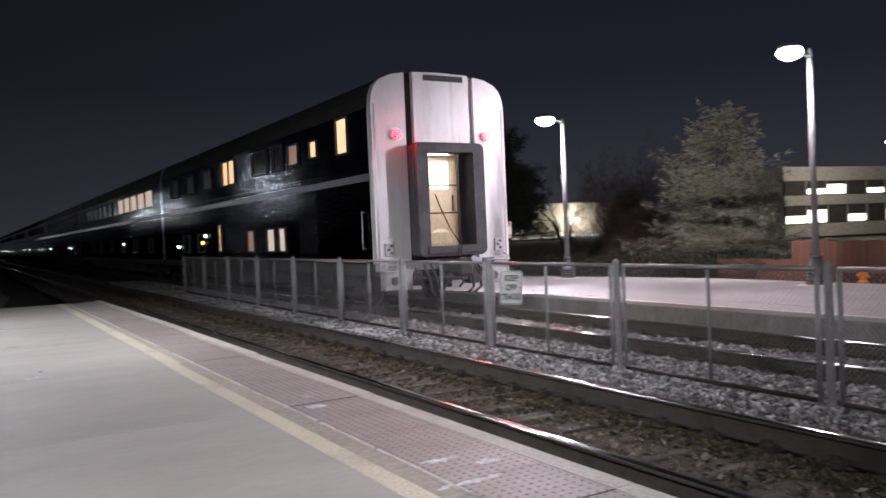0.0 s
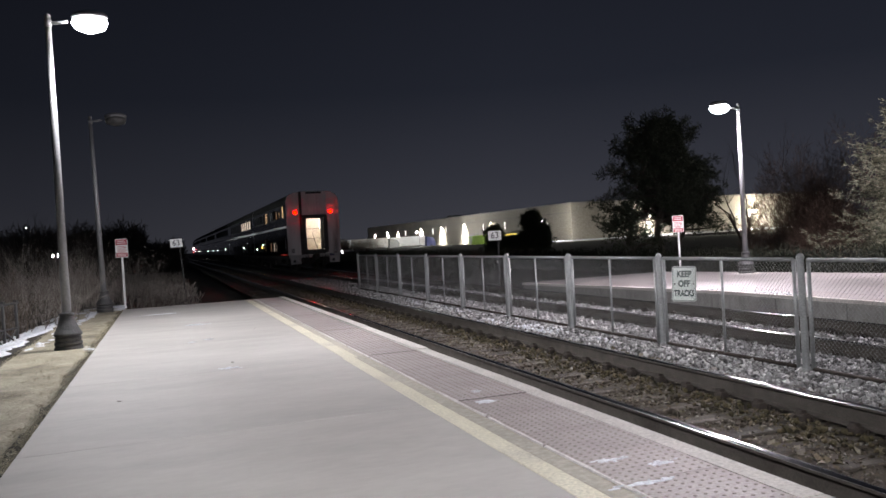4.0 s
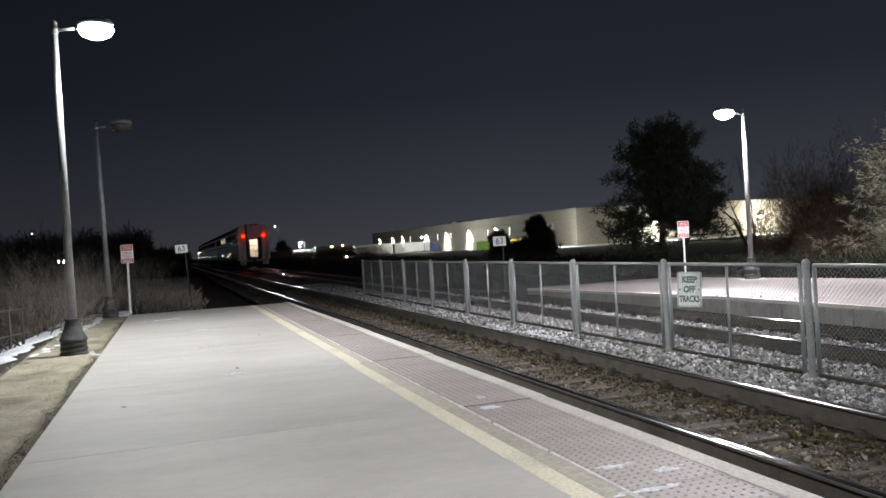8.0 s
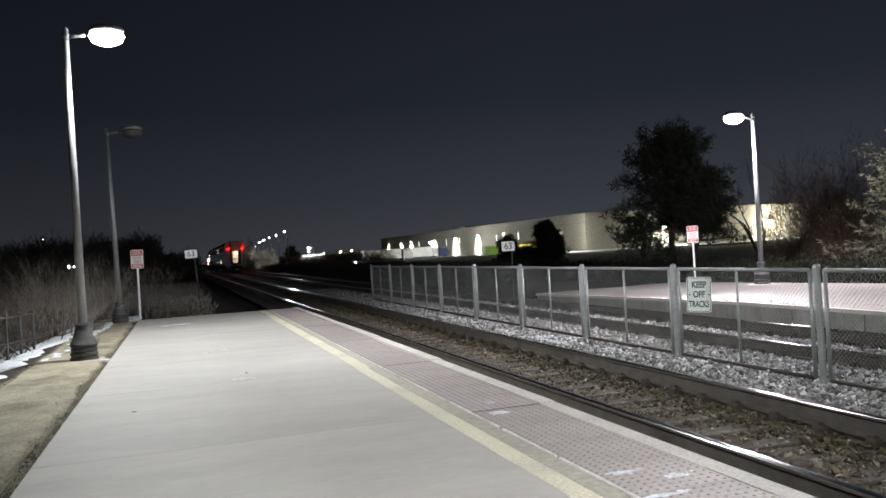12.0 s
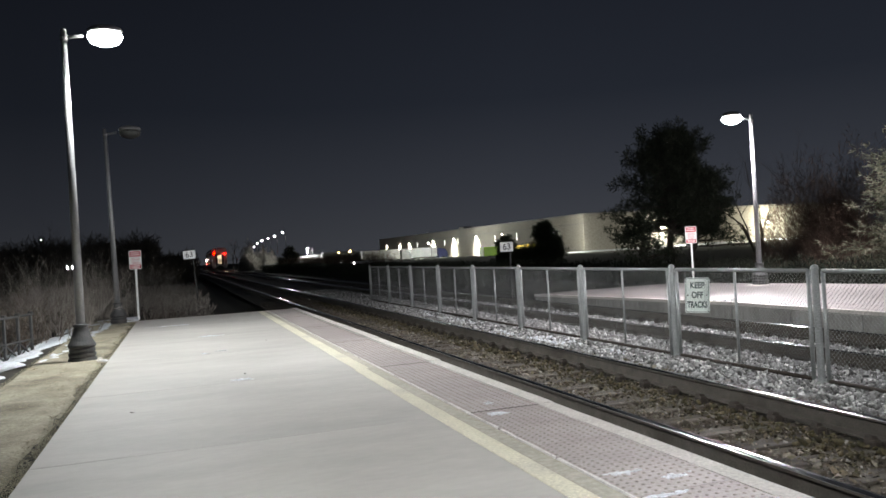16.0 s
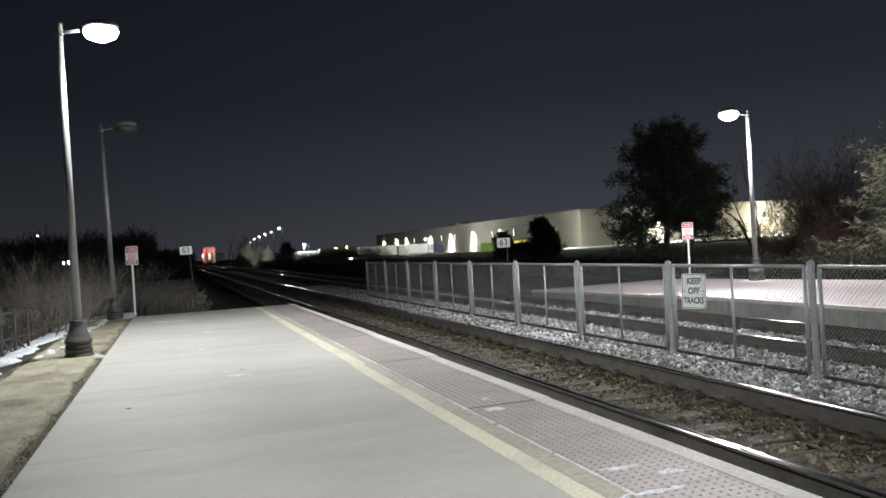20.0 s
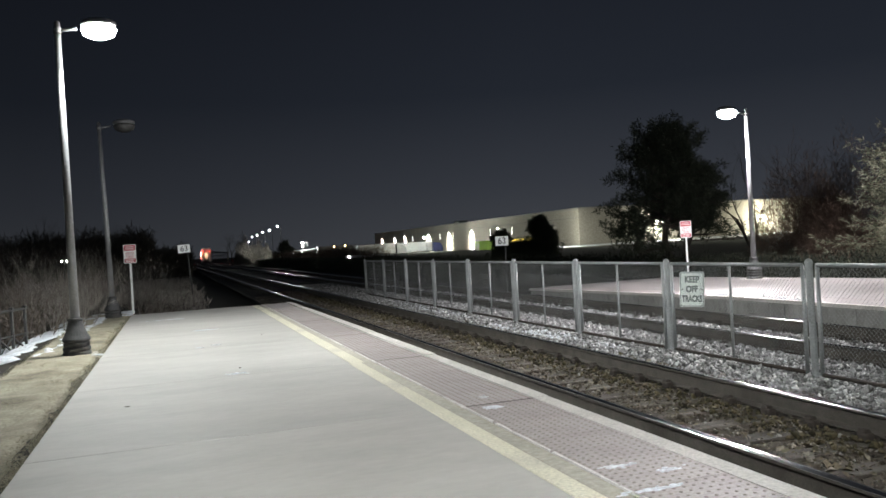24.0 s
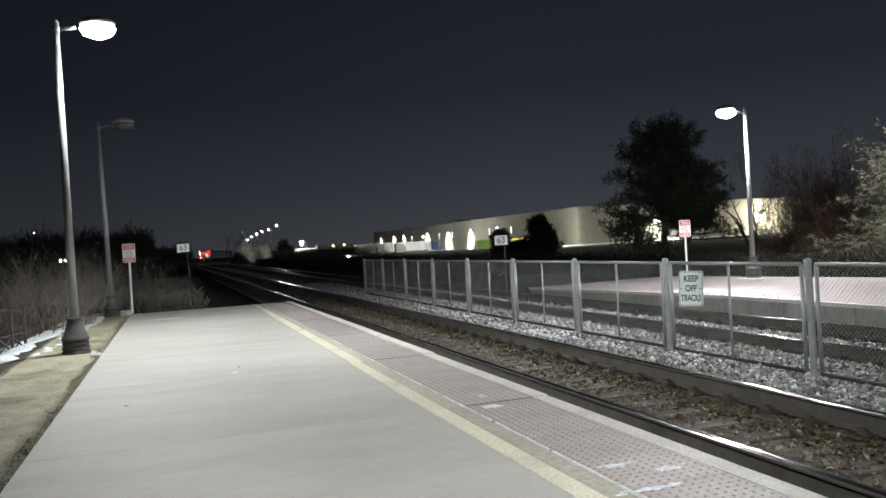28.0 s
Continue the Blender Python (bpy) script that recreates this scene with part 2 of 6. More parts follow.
# ---- mesh building ----
class Mesh:
    """Vertices and faces gathered piece by piece, made into one mesh."""

    def __init__(self):
        self.v, self.f, self.mi, self.smooth, self.cur = [], [], [], [], 0

    def add(self, vs, fs, smooth=False):
        o = len(self.v)
        self.v += [tuple(p) for p in vs]
        self.f += [tuple(o + i for i in q) for q in fs]
        self.mi += [self.cur] * len(fs)
        self.smooth += [smooth] * len(fs)

    def box(self, x0, x1, y0, y1, z0, z1, b=0.0):
        if b <= 0:
            self.add([(x, y, z) for z in (z0, z1) for y in (y0, y1) for x in (x0, x1)],
                     [(0, 2, 3, 1), (4, 5, 7, 6), (0, 1, 5, 4), (2, 6, 7, 3), (0, 4, 6, 2), (1, 3, 7, 5)])
            return
        vs, idx = [], {}
        for sx in (0, 1):
            for sy in (0, 1):
                for sz in (0, 1):
                    c = ((x0, x1)[sx], (y0, y1)[sy], (z0, z1)[sz])
                    d = (b if sx == 0 else -b, b if sy == 0 else -b, b if sz == 0 else -b)
                    for ax in range(3):
                        idx[sx, sy, sz, ax] = len(vs)
                        vs.append(tuple(c[i] if i == ax else c[i] + d[i] for i in range(3)))
        fs = []
        for ax in range(3):
            o1, o2 = (ax + 1) % 3, (ax + 2) % 3
            for s in (0, 1):
                loop = []
                for a1, a2 in ((0, 0), (1, 0), (1, 1), (0, 1)):
                    k = [0, 0, 0]
                    k[ax], k[o1], k[o2] = s, a1, a2
                    loop.append(idx[(*k, ax)])
                fs.append(loop if s else loop[::-1])
            for a1 in (0, 1):
                for a2 in (0, 1):
                    k0, k1 = [0, 0, 0], [0, 0, 0]
                    k0[o1], k0[o2], k1[o1], k1[o2], k1[ax] = a1, a2, a1, a2, 1
                    q = [idx[(*k0, o1)], idx[(*k1, o1)], idx[(*k1, o2)], idx[(*k0, o2)]]
                    fs.append(q if a1 != a2 else q[::-1])
        for k in ((sx, sy, sz) for sx in (0, 1) for sy in (0, 1) for sz in (0, 1)):
            q = [idx[(*k, 0)], idx[(*k, 1)], idx[(*k, 2)]]
            fs.append(q if sum(k) % 2 else q[::-1])
        self.add(vs, fs)

    def tube(self, p, q, r0, r1=None, seg=8, caps=True, smooth=True):
        r1 = r0 if r1 is None else r1
        p, q = Vector(p), Vector(q)
        d = (q - p).normalized()
        u = d.orthogonal().normalized()
        w = d.cross(u)
        ring = [(math.cos(2 * math.pi * i / seg), math.sin(2 * math.pi * i / seg)) for i in range(seg)]
        vs = [p + (u * c + w * s) * r0 for c, s in ring] + [q + (u * c + w * s) * r1 for c, s in ring]
        self.add(vs, [(i, (i + 1) % seg, seg + (i + 1) % seg, seg + i) for i in range(seg)], smooth)
        if caps:
            o = len(self.v) - 2 * seg
            self.f += [tuple(o + i for i in reversed(range(seg))), tuple(o + seg + i for i in range(seg))]
            self.mi += [self.cur] * 2
            self.smooth += [False] * 2

    def path(self, pts, r, seg=6):
        for a, b in zip(pts, pts[1:]):
            self.tube(a, b, r, r, seg)

    def turned(self, profile, seg=16, at=(0, 0, 0)):
        """profile: (radius, height) from bottom to top round the upright axis."""
        x, y, z = at
        vs = [(x + r * math.cos(2 * math.pi * i / seg), y + r * math.sin(2 * math.pi * i / seg), z + h) for r, h in profile for i in range(seg)]
        fs = [(k * seg + i, k * seg + (i + 1) % seg, (k + 1) * seg + (i + 1) % seg, (k + 1) * seg + i) for k in range(len(profile) - 1) for i in range(seg)]
        fs += [tuple(reversed(range(seg))), tuple((len(profile) - 1) * seg + i for i in range(seg))]
        self.add(vs, fs, False)

    def prism(self, outline, axis, a, b):
        """A flat outline of (u, v) pushed along an axis from a to b."""
        n = len(outline)
        put = {"x": lambda u, v, w: (w, u, v), "y": lambda u, v, w: (u, w, v), "z": lambda u, v, w: (u, v, w)}[axis]
        vs = [put(u, v, a) for u, v in outline] + [put(u, v, b) for u, v in outline]
        self.add(vs, [(i, (i + 1) % n, n + (i + 1) % n, n + i) for i in range(n)] + [tuple(reversed(range(n))), tuple(range(n, 2 * n))])

    def make(self, name):
        me = bpy.data.meshes.new(name)
        me.from_pydata(self.v, [], self.f)
        me.polygons.foreach_set("material_index", self.mi)
        me.polygons.foreach_set("use_smooth", self.smooth)
        bm = bmesh.new()
        bm.from_mesh(me)
        bmesh.ops.recalc_face_normals(bm, faces=bm.faces)
        bm.to_mesh(me)
        bm.free()
        me.update()
        return me


def part(name, m, material, parent, label="", at=None):
    """One mesh object under a thing or part."""
    me = m.make(name) if isinstance(m, Mesh) else m
    if isinstance(m, Mesh):
        for k in (material if isinstance(material, (list, tuple)) else [material]):
            me.materials.append(k)
    ob = new(name, me)
    ob.parent = parent
    if at is not None:
        ob.matrix_basis = at
    if label:
        ob["label"] = label
    return ob


def thing(name, at, label, category, group="", kind=""):
    ob = new(name)
    ob.empty_display_size = 0.2
    ob.matrix_basis = at
    return tagged(ob, label, category, group, kind)


def single(name, m, material, label, category, group="", kind="", at=None):
    ob = part(name, m, material, None, "", at)
    return tagged(ob, label, category, group, kind)


def stuff(name, verts, faces, material, label, category, kind="stuff", parent=None):
    me = bpy.data.meshes.new(name)
    v, f = np.asarray(verts, dtype=np.float32), np.asarray(faces, dtype=np.int32)
    k = f.shape[1]
    me.vertices.add(len(v))
    me.vertices.foreach_set("co", v.ravel())
    me.loops.add(f.size)
    me.loops.foreach_set("vertex_index", f.ravel())
    me.polygons.add(len(f))
    me.polygons.foreach_set("loop_start", np.arange(len(f), dtype=np.int32) * k)
    me.polygons.foreach_set("loop_total", np.full(len(f), k, dtype=np.int32))
    me.update(calc_edges=True)
    me.validate()
    me.materials.append(material)
    ob = new(name, me)
    ob.parent = parent
    return tagged(ob, label, category, "", kind)


# ---- plan ----
RAIL_Z = -0.2
TRACK_A, TRACK_B = 4.40, 8.37      # track centres
FENCE_X = 6.40
KERB_X = 2.89
LEFT_X = -1.04
PLAT_END = 21.3


def bend(y):
    """The line swings right far off."""
    return max(0.0, y - 175.0) ** 2 / 4800.0


def swell(x, y, s=1.0, seed=0.0):
    return noise.fractal(Vector((x * s + seed, y * s, seed)), 1.0, 2.0, 4)


# ---- ground ----
def ground_height(x, y):
    z = -0.75
    if x < LEFT_X:
        k = min(max((-2.15 - x) / 3.0, 0), 1)
        z = -0.06 - 0.75 * k * k * (3 - 2 * k) - max(0, (y - 22.5)) * 0.02 * (1 if y < 50 else 0) - (0.55 if y >= 50 else 0)
        z = max(z, -0.9) + 0.02 * swell(x, y, 0.9)
    elif x > 9.8:
        k = min(max((x - 14.6) / 2.0, 0), 1)
        z = -0.75 + 0.55 * k + 0.03 * swell(x, y, 0.5)
        if x > 40:
            z -= min((x - 40) * 0.02, 0.8)
    return z


def build_ground():
    xs = [-700, -300, -120, -60, -35, -22, -15, -11, -8.5] + [-7 + 0.35 * i for i in range(17)] + [-1.05, -1.0, 2.5, 2.9, 6, 9.7, 9.9, 14, 14.6, 15, 15.6, 16.2, 17, 19, 23, 30, 40, 60, 90, 150, 300, 700]
    ys = [-300, -100, -40, -15, -5, 0] + [1 + 0.7 * i for i in range(44)] + [33, 36, 40, 45, 50, 60, 80, 110, 160, 240, 400, 900]
    m = Mesh()
    m.add([(x, y, ground_height(x, y)) for y in ys for x in xs],
          [(j * len(xs) + i, j * len(xs) + i + 1, (j + 1) * len(xs) + i + 1, (j + 1) * len(xs) + i) for j in range(len(ys) - 1) for i in range(len(xs) - 1)], True)
    single("ground", m, EARTH, "dark bare earth and leaf litter round the station", "ground", "", "structure")
    # strip of winter lawn beside the platform
    m = Mesh()
    xs = [LEFT_X + 0.01 - 0.11 * i for i in range(11)]
    ys = [-31 + 0.4 * i for i in range(137)]
    m.add([(x, y, ground_height(x, y) + 0.026 + 0.014 * swell(x, y, 6) - (max(0.0, 0.035 + 0.06 * swell(x, y, 1.3, 3.0)) if x > LEFT_X - 0.14 else 0)) for y in ys for x in xs],
          [(j * len(xs) + i, j * len(xs) + i + 1, (j + 1) * len(xs) + i + 1, (j + 1) * len(xs) + i) for j in range(len(ys) - 1) for i in range(len(xs) - 1)], True)
    single("lawn", m, LAWN, "strip of straw-coloured winter lawn along the platform", "lawn", "", "structure")
    rng = np.random.default_rng(4)
    n = 42000
    x = LEFT_X + 0.035 - 1.2 * rng.random(n) ** 1.25
    y = 3.5 + 19 * rng.random(n) ** 1.3
    z = np.array([ground_height(a, b) for a, b in zip(x, y)]) + 0.012
    tuft = np.array([swell(a, b, 2.6, 7.0) for a, b in zip(x, y)])
    h, a = 0.006 + (0.016 + 0.035 * np.clip(tuft, 0, 1)) * rng.random(n), rng.random(n) * 6.283
    lean = rng.normal(0, 0.04, (n, 2))
    w = 0.004
    v = np.empty((n, 3, 3))
    v[:, 0] = np.stack([x - w * np.cos(a), y - w * np.sin(a), z], 1)
    v[:, 1] = np.stack([x + w * np.cos(a), y + w * np.sin(a), z], 1)
    v[:, 2] = np.stack([x + lean[:, 0], y + lean[:, 1], z + h], 1)
    stuff("dry_grass", v.reshape(-1, 3), np.arange(3 * n).reshape(-1, 3), STRAW, "short dry straw-coloured grass blades on the lawn", "grass")


def snow_patch(cx, cy, rx, ry, h, seed, turn=0.0, base=None):
    m = Mesh()
    rings, seg = 6, 28
    vs = []
    c, s = math.cos(radians(turn)), math.sin(radians(turn))
    for k in range(rings + 1):
        r = k / rings
        for i in range(seg):
            a = 2 * math.pi * i / seg
            e = 1 + 0.55 * noise.noise(Vector((math.cos(a) * 1.6 + seed, math.sin(a) * 1.6, seed))) + 0.3 * noise.noise(Vector((math.cos(a) * 5 + seed, math.sin(a) * 5, seed)))
            u, v = rx * r * e * math.cos(a), ry * r * e * math.sin(a)
            x, y = cx + u * c - v * s, cy + u * s + v * c
            z0 = ground_height(x, y) if base is None else base
            vs.append((x, y, z0 - 0.02 + (h + 0.03) * (1 - r ** 2.5) * (0.7 + 0.5 * noise.noise(Vector((x * 3, y * 3, seed)))) + (0.03 if r < 1 else 0)))
    fs = [(k * seg + i, k * seg + (i + 1) % seg, (k + 1) * seg + (i + 1) % seg, (k + 1) * seg + i) for k in range(rings) for i in range(seg)]
    m.add(vs, fs, True)
    single("snow_patch", m, SNOW, "patch of old grey-white snow on the ground", "snow", "snow patches", "stuff")


# ---- near platform ----
def build_platform():
    plat = thing("platform", pose(0, 0, 0), "pale concrete railway platform with a red tactile edge", "platform", "", "structure")
    m = Mesh()
    m.box(LEFT_X + 0.03, KERB_X - 0.03, -32, PLAT_END - 0.02, -0.9, -0.13)
    part("foundation", m, SIDE, plat, "dark stained concrete side")
    # slabs 3.05 m long, joints 12 mm; past the joint at 9.1 m the line is painted wider
    def strip(name, x0, x1, top, bevel, material):
        m = Mesh()
        m.box(x0, x1, 0.003, 3.047, -0.15, top, bevel)
        me = m.make(name)
        me.materials.append(material)
        return me
    sets = [[strip("slab", LEFT_X, line - 0.003, 0.0, 0.004, CONCRETE), strip("painted_line", line, line + wide, 0.002, 0.004, CREAM), strip("edge_slab", line + wide + 0.003, 2.125, 0.0, 0.006, EDGECON)]
            for line, wide in ((1.852, 0.138), (1.87, 0.158))]
    m = Mesh()
    m.prism([(2.742, -0.16), (KERB_X - 0.012, -0.16), (KERB_X, -0.02), (KERB_X - 0.012, 0.007), (2.746, 0.007)], "y", 0.006, 3.044)
    kerb_mesh = m.make("kerb_stone")
    kerb_mesh.materials.append(KERB)
    y = 9.1 - 3.05 * 13
    while y < PLAT_END - 0.5:
        slab_mesh, line_mesh, edge_mesh = sets[1 if y > 9 else 0]
        part("slab", slab_mesh, None, plat, "", pose(0, y, 0))
        part("edge_slab", edge_mesh, None, plat, "", pose(0, y, 0))
        part("painted_line", line_mesh, None, plat, "worn cream safety line" if y < -25 else "", pose(0, y, 0))
        part("kerb_stone", kerb_mesh, None, plat, "", pose(random.uniform(-0.006, 0.006) + (0.008 if y > 9 else 0), y, random.uniform(-0.003, 0.004) + (0.012 if y > 9 else 0)))
        # dark strip laid across the tiles stands in for the open crack's shade
        m = Mesh()
        m.prism([(2.136, y - 0.006), (2.3, y - 0.010), (2.52, y - 0.004), (2.74, y - 0.009), (2.74, y + 0.008), (2.5, y + 0.010), (2.28, y + 0.005), (2.136, y + 0.009)], "z", -0.02, 0.0035)
        part("crack_strip", m, SPIKE, plat)
        # crumbling white sealant between concrete and tiles
        k = y
        while k < y + 3.0:
            n = random.uniform(0.25, 0.9)
            w = random.uniform(0.007, 0.018)
            m = Mesh()
            pts = [(2.1325 + random.uniform(-w, 0), k + n * i / 6) for i in range(7)] + [(2.1325 + random.uniform(0.3 * w, w), k + n * i / 6) for i in range(6, -1, -1)]
            m.prism(pts, "z", -0.02, 0.007)
            part("sealant_strip", m, SEALANT, plat)
            k += n + random.uniform(0.0, 0.1)
        y += 3.05
    # tactile tiles with truncated domes
    m = Mesh()
    m.box(2.140, 2.738, 0.003, 0.607, -0.1, 0.001, 0.003)
    m.cur = 1
    for i in range(10):
        for j in range(10):
            cx, cy = 2.140 + 0.0598 * (i + 0.5), 0.0305 + 0.061 * j
            vs = [(cx + r * math.cos(a * math.pi / 4), cy + r * math.sin(a * math.pi / 4), h) for r, h in ((0.0115, 0.0005), (0.0075, 0.0052)) for a in range(8)]
            m.add(vs, [(a, (a + 1) % 8, 8 + (a + 1) % 8, 8 + a) for a in range(8)] + [tuple(range(8, 16))])
    tile_mesh = m.make("tactile_tile")
    tile_mesh.materials.append(TACTILE)
    tile_mesh.materials.append(DOME)
    m = Mesh()
    m.box(2.140, 2.738, 0.003, 0.607, -0.1, 0.002, 0.003)
    plain_mesh = m.make("tactile_tile_plain")
    plain_mesh.materials.append(TACTILE)
    y = 9.1 - 0.61 * 36
    while y < PLAT_END - 0.6:
        part("tactile_tile", tile_mesh if 1 < y < 19 else plain_mesh, None, plat, "", pose(0, y, random.uniform(-0.001, 0.001)))
        y += 0.61
    # smears of frost and dropped salt on slabs and tiles
    frost = [(2.32, 5.9, 0.10, 0.08), (2.42, 6.34, 0.04, 0.05), (2.31, 4.0, 0.11, 0.035), (2.52, 3.81, 0.08, 0.035), (2.27, 3.56, 0.16, 0.03),
             (0.62, 9.25, 0.10, 0.07), (0.54, 12.5, 0.08, 0.10), (0.3, 12.3, 0.05, 0.06), (0.45, 15.2, 0.2, 0.08), (-0.2, 18.6, 0.4, 0.06)]
    for k, (x, y, rx, ry) in enumerate(frost):
        m = Mesh()
        for q in range(60):
            a, b = x + random.gauss(0, 0.42) * rx, y + random.gauss(0, 0.42) * ry
            s = random.uniform(0.04, 0.18) if q > 18 else random.uniform(0.12, 0.32)
            vs = [(a + rx * s * math.cos(t) * random.uniform(0.6, 1.1), b + ry * s * math.sin(t) * random.uniform(0.6, 1.1), 0.0035 + 0.0001 * q) for t in [i * 0.785 for i in range(8)]]
            m.add(vs + [(p[0], p[1], 0.001) for p in vs], [tuple(range(8))] + [(i, (i + 1) % 8, 8 + (i + 1) % 8, 8 + i) for i in range(8)])
        single("frost_smear", m, SNOW, "thin white smear of frost on the platform", "frost", "frost smears", "stuff")


def dead_leaf(x, y, size, turn):
    m = Mesh()
    rim = [(0.0, -1.0, 0.25), (0.45, -0.45, 0.05), (0.5, 0.2, 0.12), (0.0, 1.0, 0.3), (-0.5, 0.25, 0.1), (-0.4, -0.5, 0.04)]
    m.add([(u * size, v * size, w * size + 0.004) for u, v, w in rim] + [(u * size, v * size, w * size + 0.002) for u, v, w in rim], [tuple(range(6)), tuple(range(11, 5, -1))] + [(i, (i + 1) % 6, 6 + (i + 1) % 6, 6 + i) for i in range(6)])
    single("dead_leaf", m, TIE, "curled brown dead leaf on the platform", "leaf", "dead leaves", "", pose(x, y, 0, 0, 0, turn))


# ---- tracks ----
RAIL_OUTLINE = [(-0.03, -0.0037), (-0.016, -0.0011), (0.0, 0.0), (0.016, -0.0011), (0.03, -0.0037), (0.035, -0.0075), (0.037, -0.013), (0.037, -0.032), (0.011, -0.046), (0.010, -0.150), (0.070, -0.166), (0.070, -0.18),
                (-0.070, -0.18), (-0.070, -0.166), (-0.010, -0.150), (-0.011, -0.046), (-0.037, -0.032), (-0.037, -0.013), (-0.035, -0.0075)]


def rail_mesh(x):
    ys = [-14 + 7 * i for i in range(27)] + [180 + 5 * i for i in range(32)]
    n = len(RAIL_OUTLINE)
    m = Mesh()
    vs = [(x + bend(y) + u, y, RAIL_Z + v) for y in ys for u, v in RAIL_OUTLINE]
    for k in range(len(ys) - 1):
        for i in range(n):
            m.cur = 0 if i < 6 or i > n - 3 else 1
            j = (i + 1) % n
            m.f.append((k * n + i, k * n + j, (k + 1) * n + j, (k + 1) * n + i))
            m.mi.append(m.cur)
            m.smooth.append(m.cur == 0)
    m.v = vs
    return m


def build_track(name, x, label, ties_to):
    tr = thing(name, pose(0, 0, 0), label, "railway track", "", "structure")
    for side in (-0.7525, 0.7525):
        part("rail", rail_mesh(x + side), [RAILTOP, RAILSIDE], tr, "steel rail with polished head")
    m = Mesh()
    m.box(-1.3, 1.3, -0.115, 0.115, -0.16, 0.0, 0.012)
    tie = m.make("tie")
    tie.materials.append(TIE)
    m = Mesh()
    m.box(-0.09, 0.09, -0.085, 0.085, 0.0, 0.016, 0.004)
    for a in (-0.075, 0.075):
        for b in (-0.05, 0.05):
            m.box(a - 0.012, a + 0.012, b - 0.012, b + 0.012, 0.0, 0.045, 0.004)
    for a in (-0.135, 0.135):
        m.box(a - 0.045, a + 0.045, -0.06, 0.06, 0.0, random.uniform(0.05, 0.075), 0.015)
        m.box(a - 0.03, a + 0.055, -0.02, 0.08, 0.03, 0.095, 0.02)
    plate = m.make("tie_plate")
    plate.materials.append(SPIKE)
    y = -2.0
    while y < ties_to:
        t = part("tie", tie, None, tr, "", pose(x + random.uniform(-0.03, 0.03), y, RAIL_Z - 0.205 - random.uniform(0, 0.012), 0, 0, random.uniform(-1, 1)))
        if y < 26:
            for side in (-0.7525, 0.7525):
                part("tie_plate", plate, None, t, "", pose(side, 0, 0))
        y += 0.53


def build_trackbed():
    xs = [2.87, 2.95, 3.2, 3.45, 3.55, 3.7, 3.9, 4.2, 4.5, 4.8, 5.0, 5.2, 5.4, 5.7, 6.0, 6.3, 6.6, 6.9, 7.2, 7.45, 7.6, 7.75, 8.0, 8.37, 8.7, 8.95, 9.1, 9.3, 9.6, 9.86]
    ys = [-14 + 1.0 * i for i in range(60)] + [48, 52, 58, 66, 80, 100, 125, 150, 175, 200, 230, 260, 300, 335]

    def h(x, y):
        d = min(abs(x - TRACK_A), abs(x - TRACK_B))
        z = -0.43 if d < 1.3 else -0.43 + 0.06 * min((d - 1.3) / 0.4, 1)
        if x < 3.2 or x > 9.5:
            z -= 0.06
        return z + 0.02 * swell(x, y, 2.2)
    m = Mesh()
    m.add([(x + bend(y), y, h(x, y)) for y in ys for x in xs],
          [(j * len(xs) + i, j * len(xs) + i + 1, (j + 1) * len(xs) + i + 1, (j + 1) * len(xs) + i) for j in range(len(ys) - 1) for i in range(len(xs) - 1)], True)
    # trodden dirt between the near rails
    m.mi = [1 if 3.5 < xs[i] < 5.1 else 0 for j in range(len(ys) - 1) for i in range(len(xs) - 1)]
    single("trackbed", m, [BED, DIRT], "dark cinder and earth bed under the tracks", "track bed", "", "structure")


CUBE = np.array([(x, y, z) for z in (-1, 1) for y in (-1, 1) for x in (-1, 1)], dtype=float)
CUBE_F = np.array([(0, 2, 3, 1), (4, 5, 7, 6), (0, 1, 5, 4), (2, 6, 7, 3), (0, 4, 6, 2), (1, 3, 7, 5)])


def scatter_stones(name, x0, x1, y0, y1, n, size, z, material, label, seed, crown=0.0, power=1.0, ties=0.0):
    rng = np.random.default_rng(seed)
    y = y0 + (y1 - y0) * rng.random(n) ** power
    x = x0 + (x1 - x0) * rng.random(n)
    r = size * (0.35 + 1.25 * rng.random(n) ** 2.2)
    if ties:
        on = (np.abs((y + 2.0 + 0.265) % 0.53 - 0.265) < 0.105) & (rng.random(n) < ties)
        x, y, r = x[~on], y[~on], r[~on]
        n = len(x)
    zz = z + crown * (1 - (2 * (x - x0) / (x1 - x0) - 1) ** 2) + rng.uniform(-0.3, 0.35, n) * r
    shape = CUBE[None] * rng.uniform(0.22, 1.0, (n, 1, 3)) * (1 + rng.uniform(-0.55, 0.35, (n, 8, 3)))
    q = rng.normal(size=(n, 4))
    q /= np.linalg.norm(q, axis=1, keepdims=True)
    w, a, b, c = q.T
    rot = np.stack([np.stack([1 - 2 * (b * b + c * c), 2 * (a * b - c * w), 2 * (a * c + b * w)], 1),
                    np.stack([2 * (a * b + c * w), 1 - 2 * (a * a + c * c), 2 * (b * c - a * w)], 1),
                    np.stack([2 * (a * c - b * w), 2 * (b * c + a * w), 1 - 2 * (a * a + b * b)], 1)], 1)
    v = np.einsum("nij,nkj->nki", rot, shape) * (r * 0.62)[:, None, None] + np.stack([x, y, zz], 1)[:, None, :]
    f = CUBE_F[None] + 8 * np.arange(n)[:, None, None]
    return stuff(name, v.reshape(-1, 3), f.reshape(-1, 4), material, label, "gravel")


